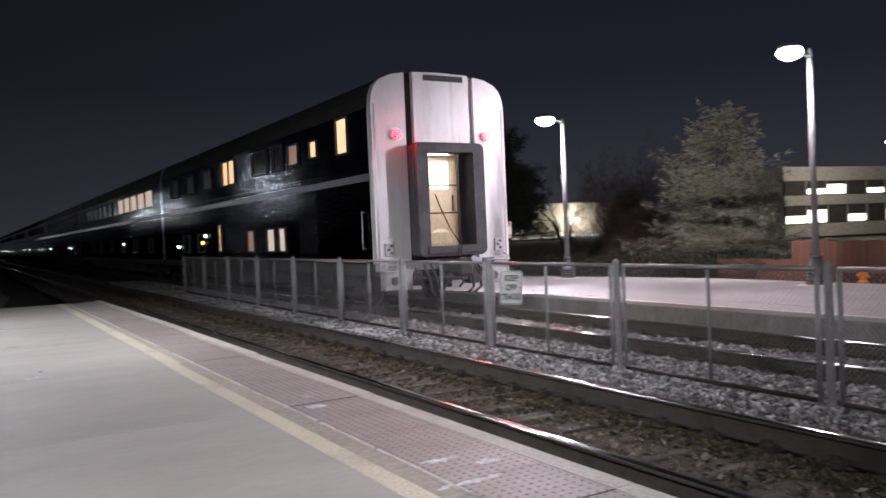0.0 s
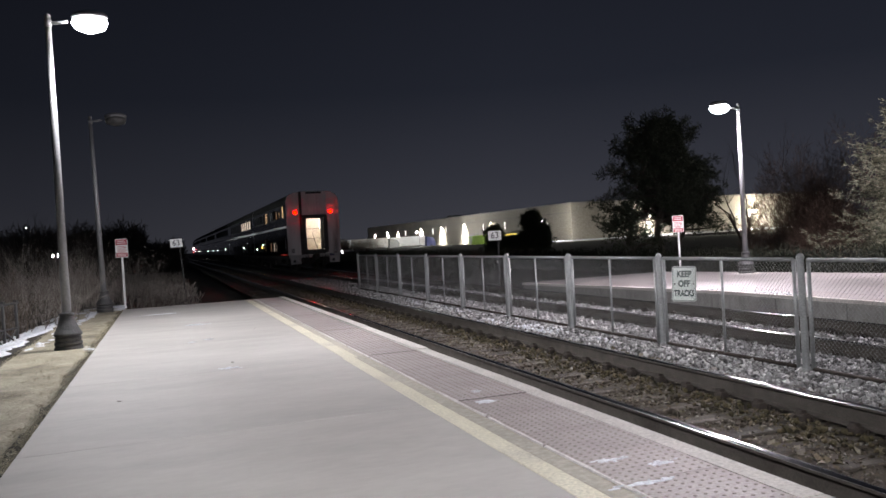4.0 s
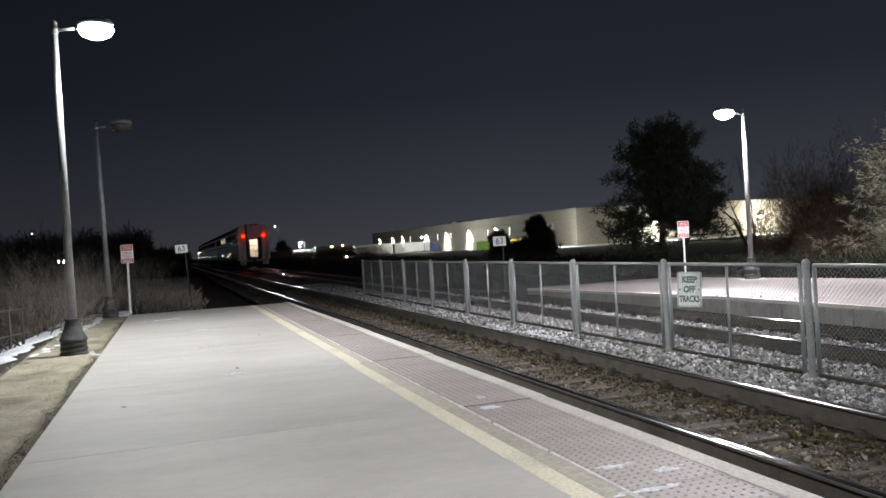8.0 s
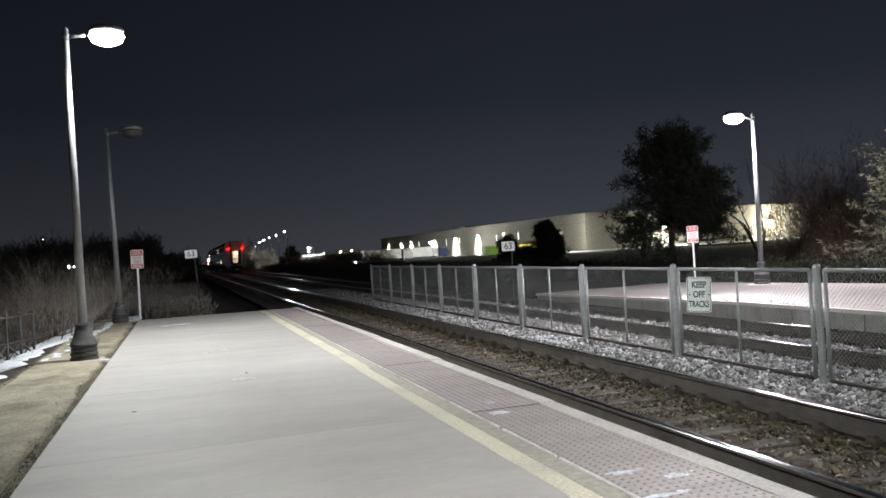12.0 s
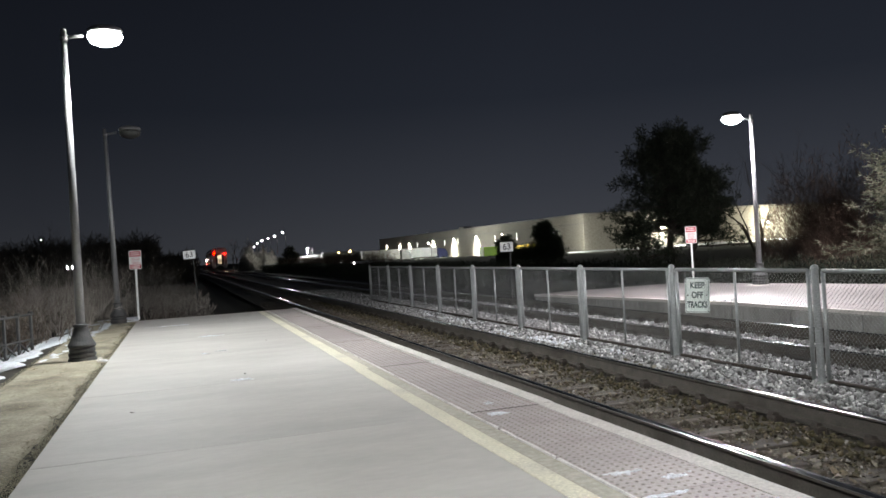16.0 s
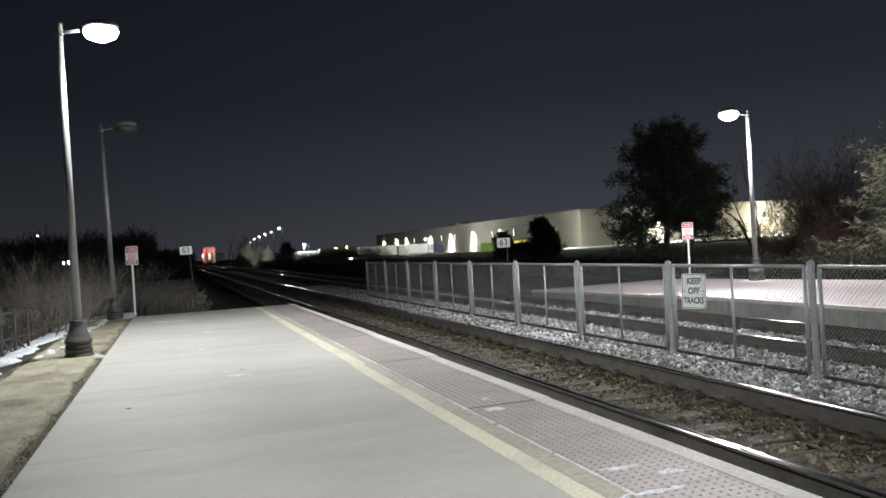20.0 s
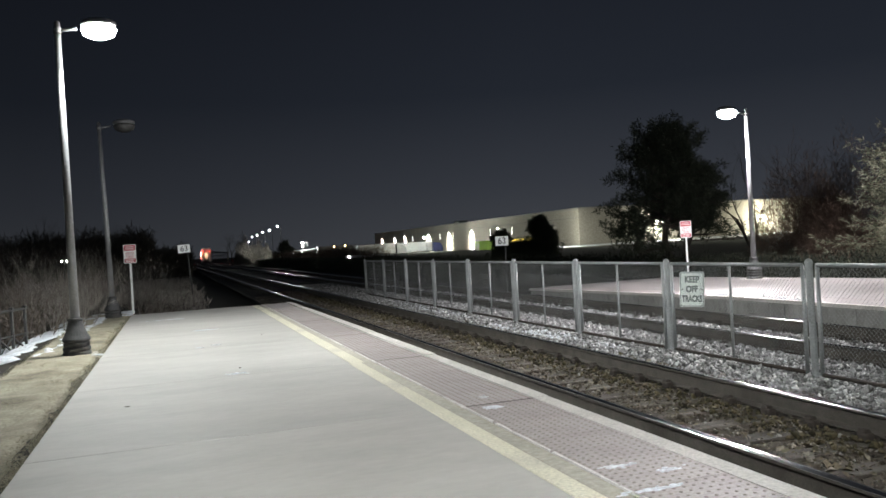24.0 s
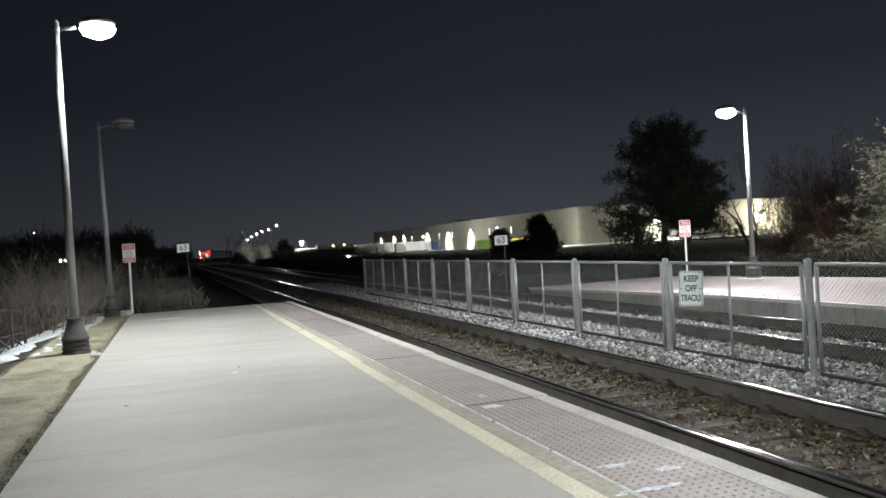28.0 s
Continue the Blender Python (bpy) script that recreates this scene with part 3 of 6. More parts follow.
def leaf_litter(x0, x1, y0, y1, n, z, seed):
    """Curled dead leaves, twigs and moss flakes lying in drifts on the ballast."""
    rng = np.random.default_rng(seed)
    y = y0 + (y1 - y0) * rng.random(n) ** 1.35
    x = x0 + (x1 - x0) * rng.random(n)
    drift = np.array([swell(a, b, 1.7, seed) for a, b in zip(x, y)])
    keep = drift + rng.normal(0, 0.18, n) > -0.12
    x, y, drift = x[keep], y[keep], drift[keep]
    n = len(x)
    s = rng.uniform(0.006, 0.022, n) * np.where(rng.random(n) < 0.14, 2.2, 1.0)
    a = rng.random(n) * 6.283
    u = np.stack([np.cos(a), np.sin(a), rng.normal(0, 0.35, n)], 1) * s[:, None]
    w = np.stack([-np.sin(a), np.cos(a), rng.normal(0, 0.35, n)], 1) * (s * rng.uniform(0.25, 0.8, n))[:, None]
    c = np.stack([x, y, z + 0.012 + 0.03 * np.clip(drift, 0, 1) + rng.uniform(0, 0.02, n)], 1)
    bend_up = np.stack([np.zeros(n), np.zeros(n), s * rng.uniform(0, 0.6, n)], 1)
    v = np.stack([c - u, c - w + bend_up, c + u, c + w + bend_up], 1)
    stuff("leaf_litter", v.reshape(-1, 3), np.arange(4 * n).reshape(-1, 4), LITTER, "brown dead leaves and moss lying on the ballast", "leaf litter")


def build_ballast():
    scatter_stones("ballast_gravel", 5.62, 7.45, 2.5, 40, 62000, 0.037, -0.374, STONES, "loose pale grey ballast stones between the tracks", 11, 0.03, 1.35)
    scatter_stones("ballast_gravel", 5.27, 5.85, 1.5, 34, 7000, 0.036, -0.375, BROWNST, "dirty brown ballast outside the near rail", 16, 0.0, 1.3)
    scatter_stones("ballast_gravel", 3.72, 5.08, 1.2, 36, 21000, 0.027, -0.425, BROWNST, "brown weathered ballast and debris between the rails", 12, 0.0, 1.35, 0.55)
    scatter_stones("ballast_gravel", 2.92, 3.56, 1.0, 32, 7000, 0.035, -0.462, BROWNST, "dark dirty ballast beside the platform wall", 13, 0.0, 1.3)
    scatter_stones("ballast_gravel", 7.70, 9.03, 4.0, 38, 24000, 0.038, -0.41, STONES, "grey ballast stones inside the far track", 14, 0.02, 1.3)
    scatter_stones("ballast_gravel", 9.2, 9.85, 4.0, 32, 9000, 0.037, -0.44, STONES, "grey ballast beside the far platform", 15, 0.0, 1.3)
    scatter_stones("moss", 4.62, 5.04, 1.2, 30, 3000, 0.034, -0.40, MOSS, "olive moss and dead leaves clumped between the rails", 17, 0.01, 1.3)
    # the beds go on behind
    scatter_stones("ballast_gravel", 5.62, 7.45, -14, 2.6, 9000, 0.05, -0.374, STONES, "loose pale grey ballast stones between the tracks", 31, 0.03)
    scatter_stones("ballast_gravel", 3.72, 5.08, -14, 1.3, 6000, 0.034, -0.41, BROWNST, "brown weathered ballast and debris between the rails", 32)
    scatter_stones("ballast_gravel", 7.70, 9.03, -14, 4.2, 6000, 0.05, -0.40, STONES, "grey ballast stones inside the far track", 33)
    leaf_litter(3.72, 5.08, 1.2, 36, 22000, -0.412, 21)
    leaf_litter(5.25, 5.75, 1.5, 30, 3500, -0.365, 22)
    leaf_litter(2.95, 3.56, 1.0, 30, 3000, -0.46, 23)
    for k, (x, y, rx, ry, n) in enumerate([(6.0, 12.4, 0.20, 0.75, 420), (6.05, 10.6, 0.12, 0.4, 160), (5.8, 14.2, 0.14, 0.5, 200), (6.9, 7.6, 0.14, 0.25, 60), (6.1, 17.5, 0.14, 1.2, 300), (6.15, 20.5, 0.2, 1.6, 300)]):
        scatter_stones("ice_crust", x - rx, x + rx, y - ry, y + ry, n // 2, 0.034, -0.345, SNOW, "crumbled crust of old ice on the ballast", 41 + k)
    scatter_stones("ice_crust", 9.95, 10.2, 10.6, 13.6, 170, 0.028, 0.004, SNOW, "crumbs of old ice along the far platform edge", 51)


# ---- far platform ----
def far_height(y):
    return 0.0 if y < 13 else -0.018 * (y - 13)


def build_far_platform():
    plat = thing("far_platform", pose(0, 0, 0), "pale pinkish concrete platform across the tracks", "platform", "", "structure")
    m = Mesh()
    x0, x1 = 9.88, 14.7
    outline = [(-32, -0.9), (21.5, -0.9), (21.5, far_height(21.5) - 0.061), (13, -0.061), (-32, -0.061)]
    m.prism(outline, "x", x0, x1)
    part("foundation", m, FARSIDE, plat, "stained grey concrete side wall")
    # cast panels of the side wall, with open joints
    y = -30.0
    while y < 21.0:
        a, b = y + 0.012, min(y + 1.525, 21.4) - 0.012
        m = Mesh()
        m.add([(x, k, z) for x in (x0 - 0.022, x0 - 0.002) for k, z in ((a, -0.7), (b, -0.7), (b, far_height(b) - 0.075), (a, far_height(a) - 0.075))],
              [(0, 1, 2, 3), (7, 6, 5, 4), (0, 4, 5, 1), (1, 5, 6, 2), (2, 6, 7, 3), (3, 7, 4, 0)])
        part("wall_panel", m, FARSIDE, plat)
        y += 1.525
    y = -30.0
    while y < 21.0:
        a, b = y + 0.006, min(y + 3.05, 21.6) - 0.006
        for u0, u1, mt, nm in ((10.62, x1, FARPAVE, "slab"), (x0 + 0.12, 10.60, FARTACT, "tactile_strip"), (x0 - 0.004, x0 + 0.11, KERB, "kerb_stone")):
            m = Mesh()
            za, zb = far_height(a), far_height(b)
            m.add([(u0, a, za - 0.06), (u1, a, za - 0.06), (u1, b, zb - 0.06), (u0, b, zb - 0.06), (u0, a, za), (u1, a, za), (u1, b, zb), (u0, b, zb)],
                  [(0, 3, 2, 1), (4, 5, 6, 7), (0, 1, 5, 4), (1, 2, 6, 5), (2, 3, 7, 6), (3, 0, 4, 7)])
            part(nm, m, mt, plat)
        y += 3.05


# ---- fence between the tracks ----
def build_fence():
    fence = thing("chain_link_fence", pose(FENCE_X, 0, 0), "galvanised chain-link fence in framed panels between the tracks", "fence")
    top, foot = 0.86, -0.30
    m = Mesh()
    m.turned([(0.038, -0.55), (0.038, top + 0.01), (0.044, top + 0.012), (0.044, top + 0.03), (0.036, top + 0.052), (0.018, top + 0.066), (0.002, top + 0.07)], 14)
    post = m.make("post")
    m = Mesh()
    m.tube((0, 0, foot - 0.02), (0, 0, top), 0.023, seg=10)
    pipe = m.make("end_pipe")
    m = Mesh()
    m.tube((0, 0, foot), (0, 0, top), 0.017, seg=8)
    mid = m.make("middle_pipe")
    m = Mesh()
    m.tube((0, 0.11, 0), (0, 2.51, 0), 0.022, seg=10)
    rail = m.make("pipe_rail")
    # the bottom rail takes the spikes' darker colour instead of the grey steel
    low_rail = rail.copy()
    low_rail.materials.append(SPIKE)
    # woven wire: two families of slanting wires, 1.18 m x 1.10 m
    m = Mesh()
    w, h, step, r = 1.19, top - foot - 0.03, 0.054, 0.0014
    for s in (1, -1):
        k = -h
        while k < w:
            a0, a1 = max(0, k), min(w, k + h)
            if a1 - a0 > 0.01:
                y0, y1 = (a0, a1) if s == 1 else (w - a0, w - a1)
                m.tube((0.002 * s, y0, foot + 0.015 + a0 - k), (0.002 * s, y1, foot + 0.015 + a1 - k), r, seg=3, caps=False, smooth=False)
            k += step
    wire = m.make("wire_mesh")
    for me in (post, pipe, mid, rail):
        me.materials.append(GALV)
    wire.materials.append(WIRE)
    y = 6.85 - 2.61 * 6
    while y < 27:
        lean = random.uniform(-0.7, 0.7)
        part("post", post, None, fence, "", pose(0, y, 0, 0, lean, 0))
        part("end_pipe", pipe, None, fence, "", pose(0, y + 0.105, 0))
        part("end_pipe", pipe, None, fence, "", pose(0, y + 2.505, 0))
        part("middle_pipe", mid, None, fence, "", pose(0, y + 1.305, 0))
        part("top_rail", rail, None, fence, "", pose(0, y, top))
        part("bottom_rail", low_rail, None, fence, "", pose(0, y, foot))
        part("wire_mesh", wire, None, fence, "", pose(0, y + 0.115, 0))
        part("wire_mesh", wire, None, fence, "", pose(0, y + 1.31, 0))
        y += 2.61
    part("post", post, None, fence, "", pose(0, y, 0))


# ---- lettering ----
def words(text, size, material, parent, at, name="lettering", bold=0.004):
    c = bpy.data.curves.new(name, "FONT")
    c.body, c.size, c.align_x, c.align_y, c.extrude = text, size, "CENTER", "CENTER", 0.001
    c.offset = bold * size / 0.1
    tmp = bpy.data.objects.new(name, c)
    me = bpy.data.meshes.new_from_object(tmp)
    bpy.data.objects.remove(tmp)
    me.materials.append(material)
    ob = new(name, me)
    ob.parent, ob.matrix_basis = parent, at
    return ob


def rounded(w, h, r, n=5):
    pts = []
    for cx, cy, a0 in ((w / 2 - r, h / 2 - r, 0), (-w / 2 + r, h / 2 - r, 90), (-w / 2 + r, -h / 2 + r, 180), (w / 2 - r, -h / 2 + r, 270)):
        for i in range(n + 1):
            a = radians(a0 + 90 * i / n)
            pts.append((cx + r * math.cos(a), cy + r * math.sin(a)))
    return pts


def keep_off_sign():
    s = thing("warning_sign", pose(6.33, 8.82, 0.535, 0, 2.5, -33), "white warning sign with dark lettering wired to the fence", "sign")
    m = Mesh()
    m.prism(rounded(0.305, 0.455, 0.03), "y", -0.0015, 0.0015)
    part("panel", m, SIGNFACE, s)
    m = Mesh()
    out, inn = rounded(0.287, 0.437, 0.024), rounded(0.275, 0.425, 0.02)
    n = len(out)
    m.add([(u, -0.0028, v) for u, v in out] + [(u, -0.0028, v) for u, v in inn], [(i, (i + 1) % n, n + (i + 1) % n, n + i) for i in range(n)])
    part("border", m, GREENINK, s)
    for text, z in (("KEEP", 0.125), ("OFF", 0.0), ("TRACKS", -0.125)):
        ob = words(text, 0.112, GREENINK, s, pose(0, -0.003, z, 90, 0, 0) @ Matrix.Diagonal((0.74 if text != "TRACKS" else 0.60, 1, 1, 1)), bold=0.003)
        ob["label"] = "dark green lettering"
    for u in (-0.118, 0.118):
        m = Mesh()
        m.tube((u, -0.006, 0.0), (u, 0.0, 0.0), 0.010, seg=8)
        part("bolt", m, INK, s)


def notice_sign(x, y, zmid, base, label, turn=0.0):
    s = thing("notice_sign", pose(x, y, base, 0, 0, turn), label, "sign", "red and white notice signs")
    zm = zmid - base
    m = Mesh()
    m.prism([(-0.026, -0.018), (0.026, -0.018), (0.026, 0.004), (0.012, 0.018), (-0.012, 0.018), (-0.026, 0.004)], "z", -0.12, zm + 0.12)
    part("post", m, WHITESIGN, s, "white painted steel post")
    m = Mesh()
    m.prism([(u, v + zm) for u, v in rounded(0.315, 0.50, 0.03)], "y", -0.0235, -0.0205)
    p = part("panel", m, WHITESIGN, s)
    m = Mesh()
    m.box(-0.142, 0.142, -0.0262, -0.024, zm + 0.085, zm + 0.232)
    part("red_band", m, REDPAINT, p)
    m = Mesh()
    m.box(-0.142, 0.142, -0.0262, -0.024, zm - 0.232, zm - 0.125)
    part("red_band", m, REDPAINT, p)
    for z, w in ((0.185, 0.09), (0.135, 0.11), (-0.16, 0.11), (-0.2, 0.1)):
        m = Mesh()
        m.box(-w, w, -0.0285, -0.0265, zm + z - 0.009, zm + z + 0.009)
        part("print_bar", m, WHITESIGN, p)
    for z, w in ((0.045, 0.1), (0.01, 0.12), (-0.03, 0.11), (-0.07, 0.12), (-0.1, 0.08)):
        m = Mesh()
        m.box(-w, w, -0.0262, -0.024, zm + z - 0.006, zm + z + 0.006)
        part("print_bar", m, REDPAINT, p)


def number_sign(x, y, zmid, base, roll, label):
    s = thing("number_sign", pose(x, y, zmid, 0, roll, 0), label, "sign", "number signs beside the line")
    m = Mesh()
    m.prism(rounded(0.45, 0.31, 0.025), "y", -0.003, 0.003)
    part("panel", m, WHITESIGN, s)
    ob = words("63", 0.29, INK, s, pose(0, -0.008, 0, 90, 0, 0), bold=0.0)
    ob["label"] = "black numerals"
    m = Mesh()
    m.tube((0.12, 0.03, base - zmid), (0.12, 0.03, 0.12), 0.024, seg=8)
    part("post", m, IRON, s, "dark slim post")


# ---- lamps ----
def street_lamp(x, y, base, top, side, lit, label, head_drop=-0.07, arm=0.5, turn=0.0, lean=0.0):
    s = thing("street_lamp", pose(x, y, base, 0, lean, turn), label, "street lamp", "platform lamps")
    h = top - base
    m = Mesh()
    m.box(-0.27, 0.27, -0.27, 0.27, -0.35, 0.015, 0.015)
    part("plinth", m, KERB, s, "square concrete footing")
    m = Mesh()
    m.turned([(0.205, 0.016), (0.205, 0.05), (0.182, 0.075), (0.20, 0.10), (0.20, 0.125), (0.175, 0.145), (0.188, 0.17), (0.188, 0.195), (0.172, 0.21), (0.20, 0.235), (0.20, 0.26),
              (0.165, 0.32), (0.135, 0.39), (0.112, 0.46), (0.10, 0.52), (0.112, 0.535), (0.112, 0.56), (0.075, 0.57)], 24)
    part("base", m, IRON, s, "dark flared cast base")
    m = Mesh()
    m.tube((0, 0, 0.5), (0, 0, h), 0.068, 0.042, seg=16)
    m.turned([(0.042, h), (0.045, h + 0.012), (0.03, h + 0.04), (0.003, h + 0.055)], 16)
    part("pole", m, POLE, s)
    m = Mesh()
    m.tube((0, 0, h - 0.10), (side * arm * 0.55, 0, h - 0.06), 0.026, seg=10)
    m.tube((0, 0, h - 0.15), (0, 0, h - 0.05), 0.055, seg=14)
    part("arm", m, POLE, s)
    cx, cz = side * (arm + 0.08), h - 0.05 - head_drop
    m = Mesh()
    pr = [(0.13, -0.045), (0.18, -0.04), (0.195, -0.01), (0.185, 0.03), (0.14, 0.065), (0.07, 0.085), (0.01, 0.09)]
    seg = 20
    vs = [(cx + 1.35 * r * math.cos(2 * math.pi * i / seg), r * math.sin(2 * math.pi * i / seg), cz + z) for r, z in pr for i in range(seg)]
    m.add(vs, [(k * seg + i, k * seg + (i + 1) % seg, (k + 1) * seg + (i + 1) % seg, (k + 1) * seg + i) for k in range(len(pr) - 1) for i in range(seg)] + [tuple((len(pr) - 1) * seg + i for i in range(seg))], True)
    head = part("head", m, POLE, s, "rounded luminaire head")
    # lens swollen past its real size, so its shape takes in the glare
    m = Mesh()
    vs = [(cx + 1.15 * r * math.cos(2 * math.pi * i / seg), r * math.sin(2 * math.pi * i / seg), cz + z) for r, z in ((0.19, -0.030), (0.225, -0.09), (0.185, -0.18), (0.07, -0.235)) for i in range(seg)]
    m.add(vs, [(k * seg + i, k * seg + (i + 1) % seg, (k + 1) * seg + (i + 1) % seg, (k + 1) * seg + i) for k in range(3) for i in range(seg)] + [tuple(3 * seg + i for i in range(seg)), tuple(range(seg))], True)
    part("lens", m, LENS_ON if lit else LENS_OFF, head, "glowing white lens" if lit else "dull unlit lens")
    return (x + cx, y, base + cz - 0.30)


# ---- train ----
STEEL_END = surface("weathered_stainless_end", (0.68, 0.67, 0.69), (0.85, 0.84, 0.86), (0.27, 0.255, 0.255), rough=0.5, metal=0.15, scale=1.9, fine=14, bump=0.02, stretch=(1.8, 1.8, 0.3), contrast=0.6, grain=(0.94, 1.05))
# steel colour and edge tint cut far down, for the dark the side reflects
STEEL_SIDE = surface("stainless_side_dimmed", (0.085, 0.086, 0.093), (0.12, 0.121, 0.13), (0.06, 0.06, 0.065), rough=0.07, metal=1.0, scale=1.2, fine=9, bump=0.6, rough_var=0.03)
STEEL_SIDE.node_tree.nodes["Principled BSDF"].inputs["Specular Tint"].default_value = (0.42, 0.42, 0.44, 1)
# the sheets are buckled: long low ripples, closer together up the side than along it
ripple, ripple_map = STEEL_SIDE.node_tree.nodes.new("ShaderNodeTexNoise"), STEEL_SIDE.node_tree.nodes.new("ShaderNodeMapping")
ripple_map.inputs["Scale"].default_value = (1, 1.6, 6.0)
ripple.inputs["Scale"].default_value, ripple.inputs["Detail"].default_value = 2.6, 2.0
STEEL_SIDE.node_tree.links.new(STEEL_SIDE.node_tree.nodes["Texture Coordinate"].outputs["Object"], ripple_map.inputs[0])
STEEL_SIDE.node_tree.links.new(ripple_map.outputs[0], ripple.inputs["Vector"])
STEEL_SIDE.node_tree.links.new(ripple.outputs[0], STEEL_SIDE.node_tree.nodes["Bump"].inputs["Height"])
ROOF = surface("car_roof_grime", (0.022, 0.022, 0.023), (0.045, 0.044, 0.044), rough=0.8, metal=0.0, spec=0.15, scale=1.5, fine=20, bump=0.1)
RUBBER = surface("diaphragm_rubber", (0.035, 0.035, 0.04), (0.075, 0.075, 0.08), (0.11, 0.11, 0.115), rough=0.7, scale=3, fine=40, bump=0.15)
UNDER = surface("underframe_grime", (0.03, 0.028, 0.026), (0.065, 0.06, 0.055), rough=0.85, metal=0.2, scale=4, fine=30, bump=0.3)
STEPPAINT = surface("step_paint", (0.40, 0.40, 0.42), (0.52, 0.52, 0.54), (0.2, 0.19, 0.19), rough=0.6, scale=5, fine=40, bump=0.1)
# white stripes coloured dark, as little light reaches the car's side
STRIPE_W = surface("stripe_white_dimmed", (0.16, 0.11, 0.10), (0.20, 0.14, 0.13), rough=0.4, scale=5, fine=40, bump=0)
STRIPE_B = surface("stripe_blue", (0.02, 0.03, 0.12), (0.03, 0.05, 0.17), rough=0.35, scale=5, fine=40, bump=0)
DARKGLASS = surface("dark_window_glass", (0.012, 0.013, 0.016), (0.02, 0.02, 0.025), rough=0.08, scale=4, fine=30, bump=0, rough_var=0.03)
LIT_WARM = glow("lit_window_warm", (1.0, 0.60, 0.30), 1.1)
LIT_DIM = glow("lit_window_dim", (1.0, 0.45, 0.18), 0.16)
LIT_PALE = glow("lit_window_pale", (1.0, 0.78, 0.62), 0.5)
MARKER = glow("red_marker_lens", (1.0, 0.0, 0.0001), 420.0)
VESTIBULE = surface("vestibule_panel", (0.50, 0.45, 0.39), (0.62, 0.56, 0.50), (0.36, 0.30, 0.25), rough=0.5, scale=3, fine=30, bump=0.05)
VEST_LAMP = glow("vestibule_lamp", (1.0, 0.88, 0.76), 15.0)
TRAILER_CREAM = surface("pale_sack", (0.6, 0.55, 0.46), (0.7, 0.66, 0.58), rough=0.8, scale=6, fine=30, bump=0.3)
VEST_WINDOW = glow("bright_corridor_window", (1.0, 0.93, 0.85), 2.6)
REDLINE = glow("red_reflector_glow", (1.0, 0.05, 0.03), 0.5)
BODY = [(-1.55, 0.95), (-1.55, 4.00), (-1.53, 4.22), (-1.45, 4.42), (-1.32, 4.54), (-1.08, 4.64), (-0.7, 4.70), (0, 4.72),
        (0.7, 4.70), (1.08, 4.64), (1.32, 4.54), (1.45, 4.42), (1.53, 4.22), (1.55, 4.00), (1.55, 0.95)]


def car_window(parent, y0, y1, z0, z1, glass_material, label=""):
    """A window let into the left side, with a rubber frame round the pane."""
    m = Mesh()
    x, f = -1.55, 0.04
    m.box(x - 0.05, x + 0.03, y0 - f, y1 + f, z1, z1 + f, 0.006)
    m.box(x - 0.05, x + 0.03, y0 - f, y1 + f, z0 - f, z0, 0.006)
    m.box(x - 0.05, x + 0.03, y0 - f, y0, z0, z1, 0.006)
    m.box(x - 0.05, x + 0.03, y1, y1 + f, z0, z1, 0.006)
    w = part("window", m, RUBBER, parent, label)
    m = Mesh()
    m.box(x - 0.004, x + 0.02, y0, y1, z0, z1)
    part("pane", m, glass_material, w)


def bogie(parent, y):
    m = Mesh()
    for x in (-1.02, 1.02):
        m.box(x - 0.07, x + 0.07, y - 1.5, y + 1.5, 0.42, 0.68, 0.02)
        m.box(x - 0.11, x + 0.11, y - 1.45, y - 1.05, 0.28, 0.62, 0.02)
        m.box(x - 0.11, x + 0.11, y + 1.05, y + 1.45, 0.28, 0.62, 0.02)
        for d in (-0.25, 0.25):
            m.tube((x, y + d, 0.3), (x, y + d, 0.72), 0.10, seg=10)
    m.box(-1.0, 1.0, y - 0.2, y + 0.2, 0.4, 0.75, 0.02)
    b = part("bogie", m, UNDER, parent, "grimy steel bogie")
    for d in (-1.25, 1.25):
        m = Mesh()
        m.tube((-0.9, y + d, 0.455), (0.9, y + d, 0.455), 0.08, seg=10)
        for x in (-0.75, 0.75):
            m.tube((x - 0.065, y + d, 0.455), (x + 0.065, y + d, 0.455), 0.455, seg=24)
            m.tube((x * 0.94 - 0.015, y + d, 0.455), (x * 0.94 + 0.015, y + d, 0.455), 0.485, seg=24)
        part("wheelset", m, RAILSIDE, b)


